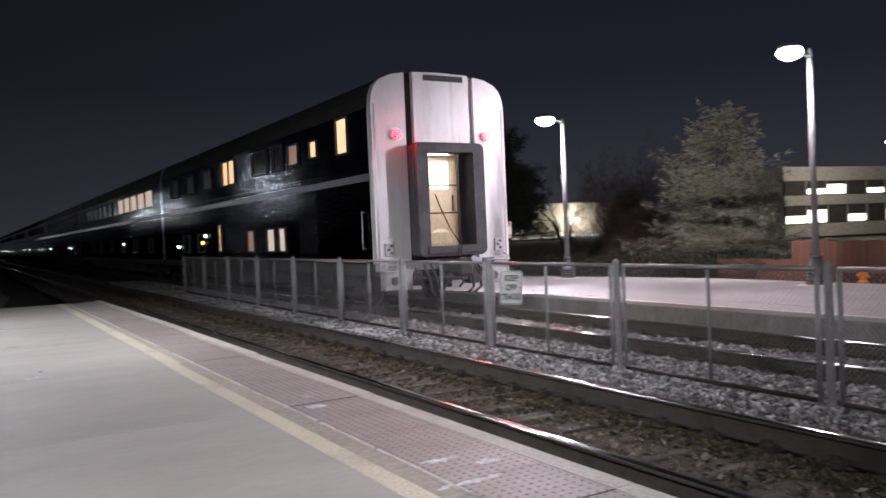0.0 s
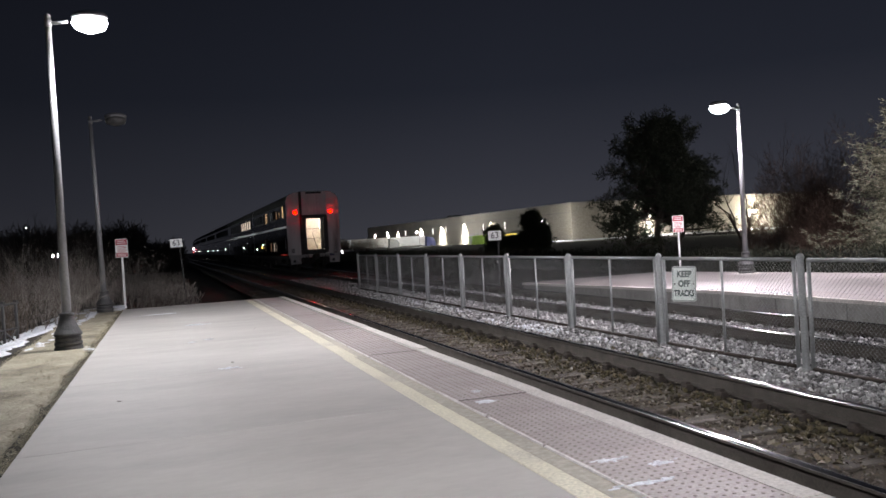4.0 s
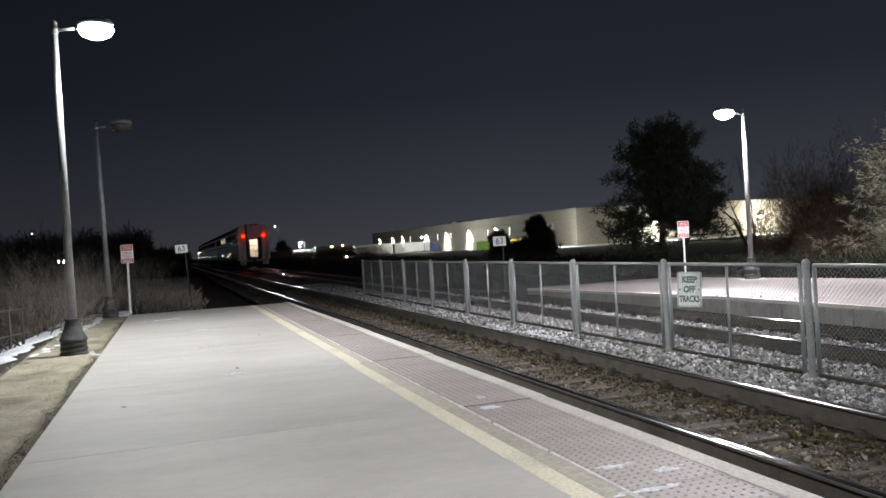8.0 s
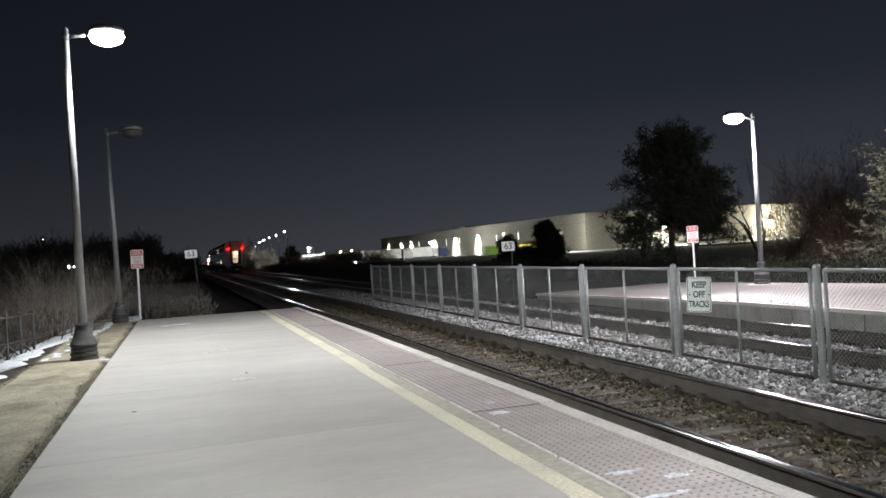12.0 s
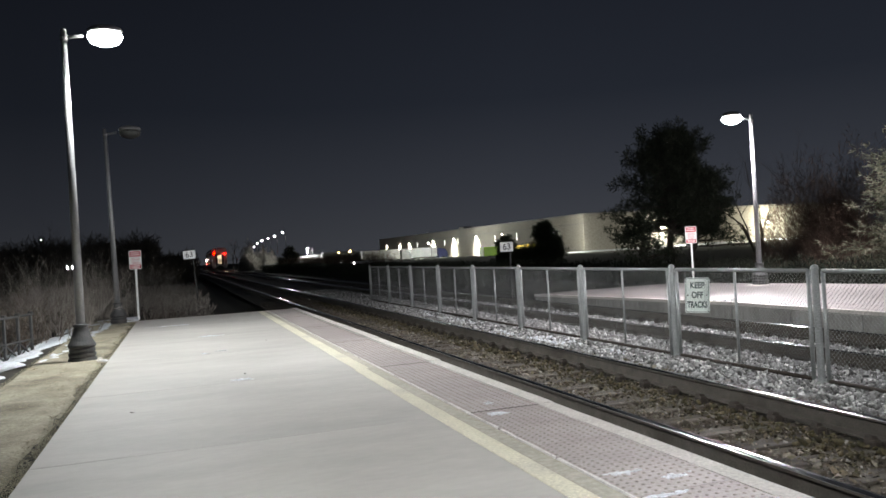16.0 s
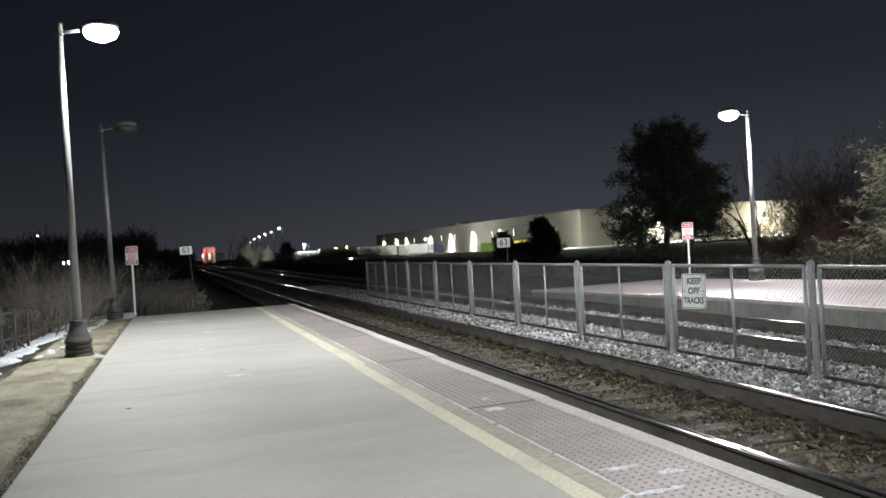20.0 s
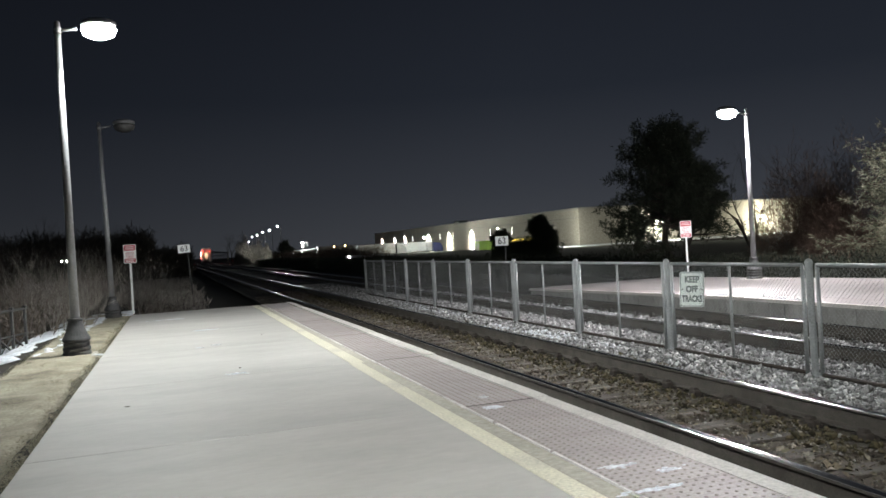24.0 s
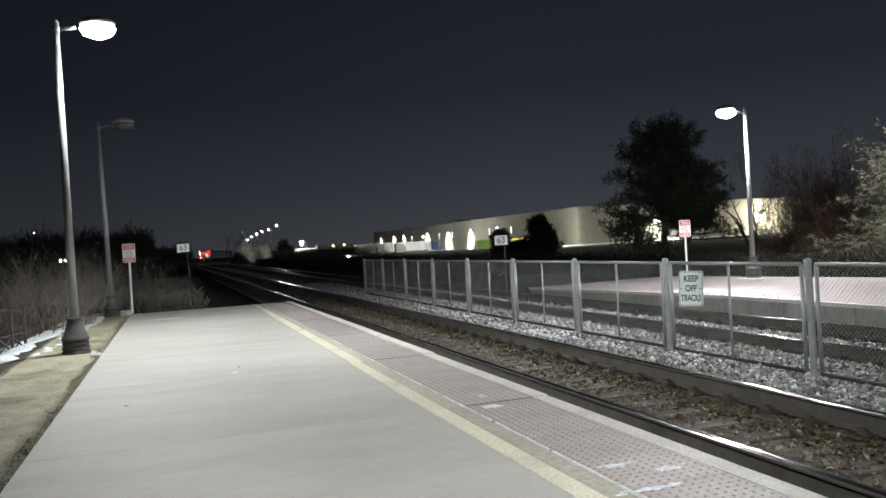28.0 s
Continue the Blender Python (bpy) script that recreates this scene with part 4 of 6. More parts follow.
def car_shell(car, length, rear_inset=0.0):
    m = Mesh()
    ys = [rear_inset, length - 0.12]
    n = len(BODY)
    vs = [(u, y, v) for y in ys for u, v in BODY]
    m.add(vs, [(i, i + 1, n + i + 1, n + i) for i in range(1, n - 2)])
    roof = part("roof", m, ROOF, car, "dark grimy rounded roof")
    for side in (-1, 1):
        m = Mesh()
        x = 1.55 * side
        z, flutes = 1.0, []
        # plain band above, flutes below and between the windows
        outline = [(x - side * 0.05, 0.95), (x, 0.95)]
        for a, b in ((1.02, 1.18), (1.95, 2.55)):
            k = a
            while k < b - 0.03:
                outline += [(x, k), (x + side * 0.014, k + 0.012), (x + side * 0.014, k + 0.032), (x, k + 0.044)]
                k += 0.062
        k = 2.85
        while k < 3.1:
            outline += [(x, k), (x + side * 0.014, k + 0.012), (x + side * 0.014, k + 0.032), (x, k + 0.044)]
            k += 0.062
        outline += [(x, 4.0), (x - side * 0.05, 4.0)]
        m.prism(outline, "y", rear_inset + 0.02, length - 0.12)
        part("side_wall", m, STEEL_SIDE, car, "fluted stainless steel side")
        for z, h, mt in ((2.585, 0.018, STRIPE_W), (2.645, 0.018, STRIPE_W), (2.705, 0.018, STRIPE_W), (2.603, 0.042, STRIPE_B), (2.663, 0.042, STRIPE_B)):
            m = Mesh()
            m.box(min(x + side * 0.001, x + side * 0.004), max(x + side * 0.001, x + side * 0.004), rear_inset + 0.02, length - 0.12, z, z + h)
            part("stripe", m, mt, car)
    m = Mesh()
    m.box(-1.5, 1.5, 0.25, length - 0.3, 0.72, 0.98, 0.02)
    m.box(-1.3, 1.3, 5.2, length - 5.0, 0.38, 0.74, 0.03)
    m.box(-1.45, -0.6, 7.0, 8.6, 0.34, 0.74, 0.03)
    part("underframe", m, UNDER, car, "dark equipment boxes under the floor")
    m = Mesh()
    m.add([(u, length - 0.12, v) for u, v in BODY], [tuple(range(n))])
    part("front_end", m, STEEL_END, car)
    bogie(car, 3.1)
    bogie(car, length - 3.1)


def end_face(car):
    """The tail of the last car: three steel panels, diaphragm, lit doorway, marker lamps."""
    def column(u0, u1, z0, z1, y0, y1, name, mt=STEEL_END, label=""):
        # slice of the body outline between u0 and u1
        us = [u0] + [u for u, v in BODY[1:-1] if u0 < u < u1] + [u1]

        def roofline(u):
            a = [(p, q) for p, q in BODY[1:-1]]
            for (p0, q0), (p1, q1) in zip(a, a[1:]):
                if p0 <= u <= p1:
                    return q0 + (q1 - q0) * (u - p0) / max(p1 - p0, 1e-6)
            return a[0][1]
        outline = [(u1, z0), (u0, z0)][::-1] + [(u, min(z1, roofline(u))) for u in us[::-1]]
        m = Mesh()
        m.prism(outline, "y", y0, y1)
        return part(name, m, mt, car, label)
    column(-1.55, -0.80, 0.98, 9, 0.0, 0.18, "end_panel", label="scuffed pale stainless end panel")
    column(0.80, 1.55, 0.98, 9, 0.0, 0.18, "end_panel", label="scuffed pale stainless end panel")
    column(-0.62, 0.66, 3.22, 9, -0.02, 0.18, "centre_panel", label="streaked stainless panel above the doorway")
    column(-0.80, -0.62, 0.98, 9, 0.10, 0.18, "recess", RUBBER)
    column(0.66, 0.80, 0.98, 9, 0.07, 0.18, "recess", STEEL_END)
    column(-0.62, -0.42, 0.98, 3.22, 0.06, 0.18, "door_jamb", RUBBER)
    column(0.42, 0.66, 0.98, 3.22, 0.06, 0.18, "door_jamb", RUBBER)
    m = Mesh()
    m.box(-0.38, 0.55, -0.03, 0.1, 4.55, 4.668, 0.01)
    part("top_hatch", m, RUBBER, car, "black slot under the roof edge")
    # rounded vertical corner posts
    for s in (-1, 1):
        m = Mesh()
        m.tube((s * 1.49, 0.07, 0.98), (s * 1.49, 0.07, 4.05), 0.075, seg=12)
        part("corner_post", m, STEEL_END, car)
    # diaphragm: a projecting rubber ring
    m = Mesh()
    out, inn = rounded(1.56, 2.22, 0.12), rounded(1.06, 1.86, 0.05)
    n = len(out)
    c = 2.17
    vs = [(u, y, c + v) for y, ring in ((-0.34, out), (-0.34, inn), (0.06, inn), (0.06, out)) for u, v in ring]
    m.add(vs, [(k * n + i, k * n + (i + 1) % n, ((k + 1) % 4) * n + (i + 1) % n, ((k + 1) % 4) * n + i) for k in range(4) for i in range(n)])
    dia = part("diaphragm", m, RUBBER, car, "dark grey ribbed rubber gangway frame")
    for y in (-0.24, -0.14, -0.04):
        m = Mesh()
        ring, ring2 = rounded(1.60, 2.26, 0.13), rounded(1.54, 2.2, 0.12)
        vs = [(u, yy, c + v) for yy, rg in ((y - 0.02, ring2), (y, ring), (y + 0.02, ring2)) for u, v in rg]
        m.add(vs, [(k * n + i, k * n + (i + 1) % n, (k + 1) * n + (i + 1) % n, (k + 1) * n + i) for k in range(2) for i in range(n)])
        part("rib", m, RUBBER, dia)
    m = Mesh()
    m.box(-0.60, 0.60, -0.37, -0.33, 1.10, 1.26, 0.01)
    part("buffer_plate", m, RUBBER, dia)
    # lit vestibule behind the doorway, as wide as the car
    m = Mesh()
    m.box(-1.42, 1.42, 0.18, 1.72, 1.08, 1.10)
    v = part("vestibule_floor", m, VESTIBULE, car, "warmly lit cream vestibule floor")
    for nm, a in (("side_panel", (-1.42, -1.40, 0.18, 1.72, 1.1, 3.25)), ("side_panel", (1.40, 1.42, 0.18, 1.72, 1.1, 3.25)), ("ceiling_panel", (-1.42, 1.42, 0.18, 1.72, 3.25, 3.27)),
                  ("back_panel", (-1.42, 1.42, 1.72, 1.74, 1.1, 3.25)), ("end_lining", (-1.42, -0.62, 0.185, 0.195, 1.1, 3.25)), ("end_lining", (0.66, 1.42, 0.185, 0.195, 1.1, 3.25))):
        m = Mesh()
        m.box(*a)
        part(nm, m, VESTIBULE, v)
    m = Mesh()
    m.box(-0.2, 0.9, 0.6, 1.3, 3.225, 3.245)
    part("ceiling_light", m, VEST_LAMP, v)
    m = Mesh()
    m.box(0.58, 1.28, 1.64, 1.715, 1.12, 3.18, 0.01)
    d = part("inner_door", m, VESTIBULE, v, "cream end door with a bright window")
    m = Mesh()
    m.prism([(u + 0.88, w + 2.80) for u, w in rounded(0.46, 0.62, 0.06)], "y", 1.62, 1.638)
    part("door_window", m, VEST_WINDOW, d)
    m = Mesh()
    m.tube((1.2, 1.60, 2.0), (1.2, 1.60, 2.35), 0.02, seg=8)
    part("door_handle", m, RUBBER, d)
    for z in (2.48, 1.92):
        m = Mesh()
        m.tube((-0.5, 0.22, z), (0.55, 0.22, z), 0.014, seg=8)
        part("safety_bar", m, UNDER, v)
    m = Mesh()
    m.box(1.33, 1.40, 0.3, 1.5, 1.3, 3.1, 0.01)
    part("wall_cupboard", m, VESTIBULE, v)
    m = Mesh()
    m.turned([(0.20, 0.0), (0.24, 0.2), (0.2, 0.42), (0.09, 0.5)], 12, (0.62, 1.2, 1.1))
    part("bundle", m, TRAILER_CREAM, v, "pale sack on the floor")
    m = Mesh()
    m.path([(-0.05, 0.25, 2.3), (-0.02, 0.1, 2.0), (0.06, -0.1, 1.6), (0.12, -0.4, 1.25), (0.10, -0.42, 1.0), (0.12, -0.35, 0.75)], 0.014)
    part("hanging_cable", m, UNDER, car)
    for s in (-1, 1):
        m = Mesh()
        m.tube((s * 1.05, -0.05, 3.47), (s * 1.05, 0.02, 3.47), 0.10, seg=18)
        lampbody = part("marker_lamp", m, STEEL_END, car, "red tail marker lamp")
        m = Mesh()
        m.turned([(0.086, 0.0), (0.08, 0.010), (0.045, 0.015), (0.004, 0.016)], 14)
        part("marker_lens", m, MARKER, lampbody, "glowing red lens", pose(s * 1.05, -0.051, 3.47, 90, 0, 0))
        m = Mesh()
        m.box(s * 1.28 - 0.10, s * 1.28 + 0.10, -0.03, 0.01, 1.10, 1.36, 0.01)
        sock = part("socket_plate", m, STEPPAINT, car, "white cable socket plate")
        m = Mesh()
        for dz in (1.16, 1.23, 1.30):
            m.tube((s * 1.28 + 0.03 * (-1) ** round(dz * 14), -0.05, dz), (s * 1.28 + 0.03 * (-1) ** round(dz * 14), -0.02, dz), 0.025, seg=8)
        part("socket", m, RUBBER, sock)
        m = Mesh()
        m.path([(s * 0.95, -0.1, 0.92), (s * 1.5, -0.1, 0.92)], 0.018)
        m.path([(s * 1.42, -0.12, 0.55), (s * 1.42, -0.12, 1.0), (s * 1.42, 0.0, 1.05)], 0.018)
        part("grab_iron", m, STEPPAINT, car)
        m = Mesh()
        m.box(s * 1.15 - 0.30, s * 1.15 + 0.30, -0.12, 0.1, 0.44, 0.80, 0.015)
        m.box(s * 1.15 - 0.32, s * 1.15 + 0.32, -0.16, 0.12, 0.78, 0.82, 0.008)
        part("step_box", m, STEPPAINT, car, "grey end step")
    m = Mesh()
    m.box(-0.16, 0.16, -0.55, 0.2, 0.72, 0.98, 0.03)
    m.box(-0.20, 0.14, -0.80, -0.5, 0.66, 1.02, 0.05)
    part("coupler", m, UNDER, car, "heavy steel coupler")
    for x in (-0.55, -0.4, 0.42, 0.6):
        m = Mesh()
        m.path([(x, -0.05, 0.9), (x * 1.05, -0.3, 0.62), (x * 1.0, -0.32, 0.4), (x * 0.8, -0.25, 0.3)], 0.028)
        part("air_hose", m, RUBBER, car)
    m = Mesh()
    m.box(-1.5, 1.5, 0.0, 0.2, 0.80, 0.985, 0.01)
    part("end_sill", m, STEPPAINT, car, "pale scuffed end sill")
    m = Mesh()
    m.box(0.86, 1.16, -0.014, -0.002, 0.84, 0.96, 0.004)
    part("blue_plate", m, STRIPE_B, car, "small blue plate")
    for x, z in ((-1.24, 0.62), (1.06, 0.60)):
        m = Mesh()
        m.tube((x, -0.15, z), (x, -0.12, z), 0.085, seg=16)
        part("cover_disc", m, RUBBER, car)
    for x, lo in ((-0.72, 0.34), (0.74, 0.36), (0.2, 0.42), (-0.2, 0.5)):
        m = Mesh()
        m.path([(x, -0.02, 0.84), (x * 1.04, -0.22, 0.7), (x * 0.97, -0.3, lo + 0.1), (x * 0.86, -0.18, lo)], 0.022)
        part("jumper_cable", m, RUBBER, car)
    m = Mesh()
    m.box(-0.95, -0.62, -0.1, 0.15, 0.5, 0.78, 0.02)
    m.box(0.5, 0.84, -0.06, 0.18, 0.46, 0.76, 0.02)
    m.tube((-0.4, -0.1, 0.6), (0.4, -0.1, 0.6), 0.05, seg=10)
    part("brake_gear", m, UNDER, car, "grimy brake gear under the sill")
    m = Mesh()
    m.tube((-1.62, 0.45, 1.25), (-1.62, 0.45, 2.0), 0.016, seg=8)
    m.tube((-1.62, 0.45, 1.27), (-1.55, 0.45, 1.27), 0.012, seg=6)
    m.tube((-1.62, 0.45, 1.98), (-1.55, 0.45, 1.98), 0.012, seg=6)
    part("side_handrail", m, STEPPAINT, car)


GREENLIGHT = glow("green_door_light", (0.55, 1.0, 0.75), 7.0)
AMBERLIGHT = glow("amber_door_light", (1.0, 0.5, 0.08), 7.0)
WHITELIGHT = glow("white_step_light", (0.8, 1.0, 0.9), 12.0)
LAST_LEN, CAR_LEN = 18.9, 25.9


def side_light(car, y, z, material):
    m = Mesh()
    m.box(-1.60, -1.545, y - 0.12, y + 0.12, z - 0.06, z + 0.06, 0.01)
    b = part("door_lamp", m, UNDER, car)
    m = Mesh()
    m.box(-1.62, -1.601, y - 0.10, y + 0.10, z - 0.05, z + 0.05, 0.004)
    part("lamp_lens", m, material, b, "small glowing door lamp")


CARS = []


def build_train():
    car = thing("passenger_car", pose(0, 0, 0), "stainless steel bilevel railway car with an open lit end doorway", "railway car", "train cars")
    car_shell(car, LAST_LEN, 0.17)
    end_face(car)
    for y0, y1, z0, z1, mt in ((1.10, 1.62, 3.24, 3.93, LIT_WARM), (2.75, 3.12, 3.32, 3.66, LIT_WARM), (3.9, 4.5, 3.28, 3.72, LIT_DIM), (5.0, 5.6, 3.24, 3.8, DARKGLASS), (6.1, 7.3, 3.24, 3.8, DARKGLASS),
                               (8.95, 9.5, 3.2, 3.86, LIT_WARM), (9.58, 10.1, 3.2, 3.86, LIT_WARM), (11.4, 12.6, 3.24, 3.8, DARKGLASS), (13.6, 14.8, 3.24, 3.8, DARKGLASS), (15.8, 17.0, 3.24, 3.8, DARKGLASS),
                               (4.98, 5.4, 1.24, 1.78, LIT_PALE), (5.75, 6.3, 1.24, 1.78, LIT_PALE), (7.4, 7.95, 1.24, 1.78, LIT_DIM), (10.6, 10.85, 1.25, 2.02, LIT_WARM),
                               (12.6, 13.4, 1.24, 1.78, DARKGLASS), (14.6, 15.4, 1.24, 1.78, DARKGLASS)):
        car_window(car, y0, y1, z0, z1, mt)
    m = Mesh()
    m.box(-1.556, -1.535, 2.95, 4.05, 1.0, 2.5, 0.006)
    part("side_door", m, DARKGLASS, car, "dark recessed side door")
    # the reflector strip emits dim red in place of reflected light
    m = Mesh()
    m.box(-1.57, -1.54, 0.5, 3.0, 1.0, 1.02)
    part("marker_strip", m, REDLINE, car, "thin red reflector strip with a dim glow of its own")
    side_light(car, 12.3, 1.74, GREENLIGHT)
    side_light(car, 12.68, 1.52, AMBERLIGHT)
    side_light(car, 16.06, 1.40, WHITELIGHT)
    CARS.append((car, 0.0))
    second = thing("passenger_car", pose(0, 0, 0), "stainless steel bilevel railway car with a row of lit upper windows", "railway car", "train cars")
    car_shell(second, CAR_LEN)
    m = Mesh()
    m.add([(u, 0.0, v) for u, v in BODY], [tuple(range(len(BODY)))])
    part("rear_end", m, STEEL_END, second)
    for k in range(12):
        y = 1.55 + 1.72 * k
        car_window(second, y, y + 1.5, 3.1, 3.78, LIT_PALE if k < 5 else DARKGLASS)
        if k % 2 == 0:
            car_window(second, y + 0.4, y + 1.1, 1.24, 1.78, DARKGLASS)
    side_light(second, 8.7, 1.62, WHITELIGHT)
    CARS.append((second, LAST_LEN))
    third = thing("passenger_car", pose(0, 0, 0), "dark stainless steel bilevel railway car with unlit windows", "railway car", "train cars")
    car_shell(third, CAR_LEN)
    m = Mesh()
    m.add([(u, 0.0, v) for u, v in BODY], [tuple(range(len(BODY)))])
    part("rear_end", m, STEEL_END, third)
    for k in range(10):
        y = 1.8 + 2.1 * k
        car_window(third, y, y + 1.5, 3.2, 3.78, DARKGLASS)
        if k % 2 == 0:
            car_window(third, y + 0.4, y + 1.1, 1.24, 1.78, DARKGLASS)
    side_light(third, 5.7, 1.56, WHITELIGHT)
    side_light(third, 20.3, 1.56, WHITELIGHT)
    CARS.append((third, LAST_LEN + CAR_LEN))
    for k in range(2, 8):
        CARS.append((copy_thing(third, pose(0, 0, 0)), LAST_LEN + CAR_LEN * k))


def tail_place(t):
    """Where the tail of the train is along the line at t seconds: it gathers speed, then holds it."""
    if t < 11:
        return 14.1 + 7.6 * t + 0.175 * t * t - 0.25 * max(0.0, 1.0 - t)
    return 118.875 + 11.45 * (t - 11)


def motions():
    for car, offset in CARS:
        rows = []
        for k in range(57):
            t = k * 0.5
            y = tail_place(t) + offset
            heading = math.degrees(math.atan2(bend(y + 20) - bend(y), 20))
            dip = -0.000028 * max(0, y - 170) ** 2 if y < 330 else -0.72
            rows.append((t, pose(TRACK_B + bend(y), y, RAIL_Z + dip * 0.9, 0, 0, -heading)))
        walk(car, rows)


# ---- vegetation ----
BARK = surface("bark", (0.05, 0.042, 0.034), (0.10, 0.085, 0.07), rough=0.95, scale=8, fine=40, stretch=(1, 1, 0.3), bump=0.6)
TWIG = islands("bare_twigs", [(0.07, 0.051, 0.038), (0.165, 0.125, 0.095), (0.115, 0.09, 0.07), (0.20, 0.155, 0.12)])
REDTWIG = islands("reddish_bare_twigs", [(0.10, 0.062, 0.048), (0.20, 0.135, 0.105), (0.14, 0.092, 0.072)])
DRYTWIG = islands("dry_brown_twigs", [(0.085, 0.073, 0.063), (0.205, 0.182, 0.16), (0.135, 0.119, 0.106)])
PALETWIG = islands("pale_bare_twigs", [(0.17, 0.15, 0.135), (0.40, 0.365, 0.33), (0.27, 0.245, 0.22)])
SPRUCE = islands("spruce_needles", [(0.10, 0.106, 0.072), (0.30, 0.292, 0.205), (0.19, 0.193, 0.138), (0.42, 0.395, 0.29), (0.10, 0.106, 0.072)])
# leaf colours cut to near black, for the dark behind the lamps
HEDGE = islands("hedge_leaves_in_dark", [(0.007, 0.008, 0.0055), (0.017, 0.019, 0.012), (0.011, 0.013, 0.008)], spec=0.15)
PINE = islands("pine_needles", [(0.035, 0.043, 0.03), (0.08, 0.088, 0.06), (0.055, 0.065, 0.045)])


def spikes(points, dirs, lengths, widths, rng):
    """Thin tapered four-sided slivers."""
    n = len(points)
    d = dirs / np.linalg.norm(dirs, axis=1, keepdims=True)
    ref = rng.normal(size=(n, 3))
    u = np.cross(d, ref)
    u /= np.linalg.norm(u, axis=1, keepdims=True) + 1e-9
    w = np.cross(d, u)
    v = np.empty((n, 5, 3))
    mid = points + d * (lengths * 0.4)[:, None]
    v[:, 0] = points
    v[:, 1] = mid + u * widths[:, None]
    v[:, 2] = mid - u * widths[:, None] * 0.5 + w * widths[:, None] * 0.87
    v[:, 3] = mid - u * widths[:, None] * 0.5 - w * widths[:, None] * 0.87
    v[:, 4] = points + d * lengths[:, None]
    f = np.array([(0, 2, 1), (0, 3, 2), (0, 1, 3), (4, 1, 2), (4, 2, 3), (4, 3, 1)])
    return v.reshape(-1, 3), (f[None] + 5 * np.arange(n)[:, None, None]).reshape(-1, 3)


def crown(parent, name, data, material, label=""):
    ob = stuff(name, data[0], data[1], material, label, "", "", parent)
    return ob


def spruce_tree(x, y, z, height, radius, seed, label, material=SPRUCE, whorls=30, dens=1.0, droop=0.25, start=0.04):
    rng = np.random.default_rng(seed)
    t = thing("spruce_tree", pose(x, y, z), label, "tree")
    m = Mesh()
    k = 8
    for i in range(k):
        a, b = i / k, (i + 1) / k
        m.tube((0.05 * math.sin(i), 0.05 * math.cos(i * 1.7), a * height), (0.05 * math.sin(i + 1), 0.05 * math.cos((i + 1) * 1.7), b * height), 0.17 * (1 - a) + 0.012, 0.17 * (1 - b) + 0.012, 8, False)
    pts, dr, ln, wd = [], [], [], []
    lobes = rng.uniform(0, 6.283, 3)
    for i in range(whorls):
        f = start + (0.97 - start) * (i / (whorls - 1)) ** 0.95
        base_r = radius * (1 - f) ** 0.68 * (0.85 + 0.15 * math.sin(i * 2.3)) + 0.12
        boughs = int((5 + 5 * (1 - f)) * dens)
        for b in range(boughs):
            a = rng.random() * 6.283
            uneven = 1 + 0.16 * math.sin(a + lobes[0]) + 0.14 * math.sin(2 * a + lobes[1] + 3 * f) + 0.12 * math.sin(3 * a + lobes[2] - 5 * f)
            length = base_r * uneven * rng.uniform(0.5, 1.14)
            lift, sag = rng.uniform(-0.22, 0.2) + 0.4 * f, droop * rng.uniform(0.5, 1.5)
            p0 = np.array([0, 0, f * height + rng.uniform(-0.25, 0.25)])
            dirh = np.array([math.cos(a), math.sin(a), 0])
            side = np.array([-dirh[1], dirh[0], 0])
            steps = max(int(length / 0.13), 3)
            prev = p0
            for s in range(1, steps + 1):
                q = s / steps
                p = p0 + dirh * length * q + np.array([0, 0, length * (lift * q - sag * q * q + 0.2 * q ** 4)])
                m.tube(prev, p, 0.016 * (1 - q) + 0.005, 0.016 * (1 - q) + 0.004, 3, False)
                prev = p
                if q < 0.22 or rng.random() < 0.12:
                    continue
                # side sprays, each a twig set with needles
                for sg in (-1, 1):
                    reach = (0.42 * (1.1 - q) * min(length, 2.2) / 1.6 + 0.12) * rng.uniform(0.5, 1.25)
                    d = dirh * rng.uniform(0.5, 1.0) + side * sg * rng.uniform(0.5, 1.0) + np.array([0, 0, rng.uniform(-0.45, 0.12)])
                    d /= np.linalg.norm(d)
                    k = max(int(reach / 0.05), 2)
                    w = (np.arange(k) + rng.random(k)) / k
                    pts.append(p + d * reach * w[:, None] + rng.normal(0, 0.012, (k, 3)))
                    dr.append(d + rng.normal(0, 0.45, (k, 3)) + np.array([0, 0, 0.1]))
                    ln.append(rng.uniform(0.08, 0.18, k))
                    wd.append(rng.uniform(0.008, 0.016, k))
            pts.append(prev + rng.normal(0, 0.03, (5, 3)))
            dr.append(dirh + rng.normal(0, 0.35, (5, 3)) + np.array([0, 0, 0.25]))
            ln.append(rng.uniform(0.12, 0.26, 5))
            wd.append(rng.uniform(0.012, 0.022, 5))
    part("trunk", m, BARK, t)
    crown(t, "crown", spikes(np.concatenate(pts), np.concatenate(dr), np.concatenate(ln), np.concatenate(wd), rng), material)
    return t


def branching(m, p, d, length, r, depth, rng, spread=0.5, tips=None, seg=4, up=0.15):
    steps = 3
    for s in range(steps):
        q = p + d * (length / steps)
        m.tube(p, q, r, r * 0.82, seg, False)
        p, r = q, r * 0.82
        d = (d + Vector(rng.normal(0, 0.13, 3)) + Vector((0, 0, up * 0.25))).normalized()
        if depth > 0 and s > 0:
            for k in range(rng.integers(1, 3)):
                e = (d + Vector(rng.normal(0, spread, 3)) + Vector((0, 0, up))).normalized()
                branching(m, p, e, length * rng.uniform(0.55, 0.8), r * 0.62, depth - 1, rng, spread, tips, 3 if depth < 3 else seg, up)
    if tips is not None:
        tips.append(np.array(p))


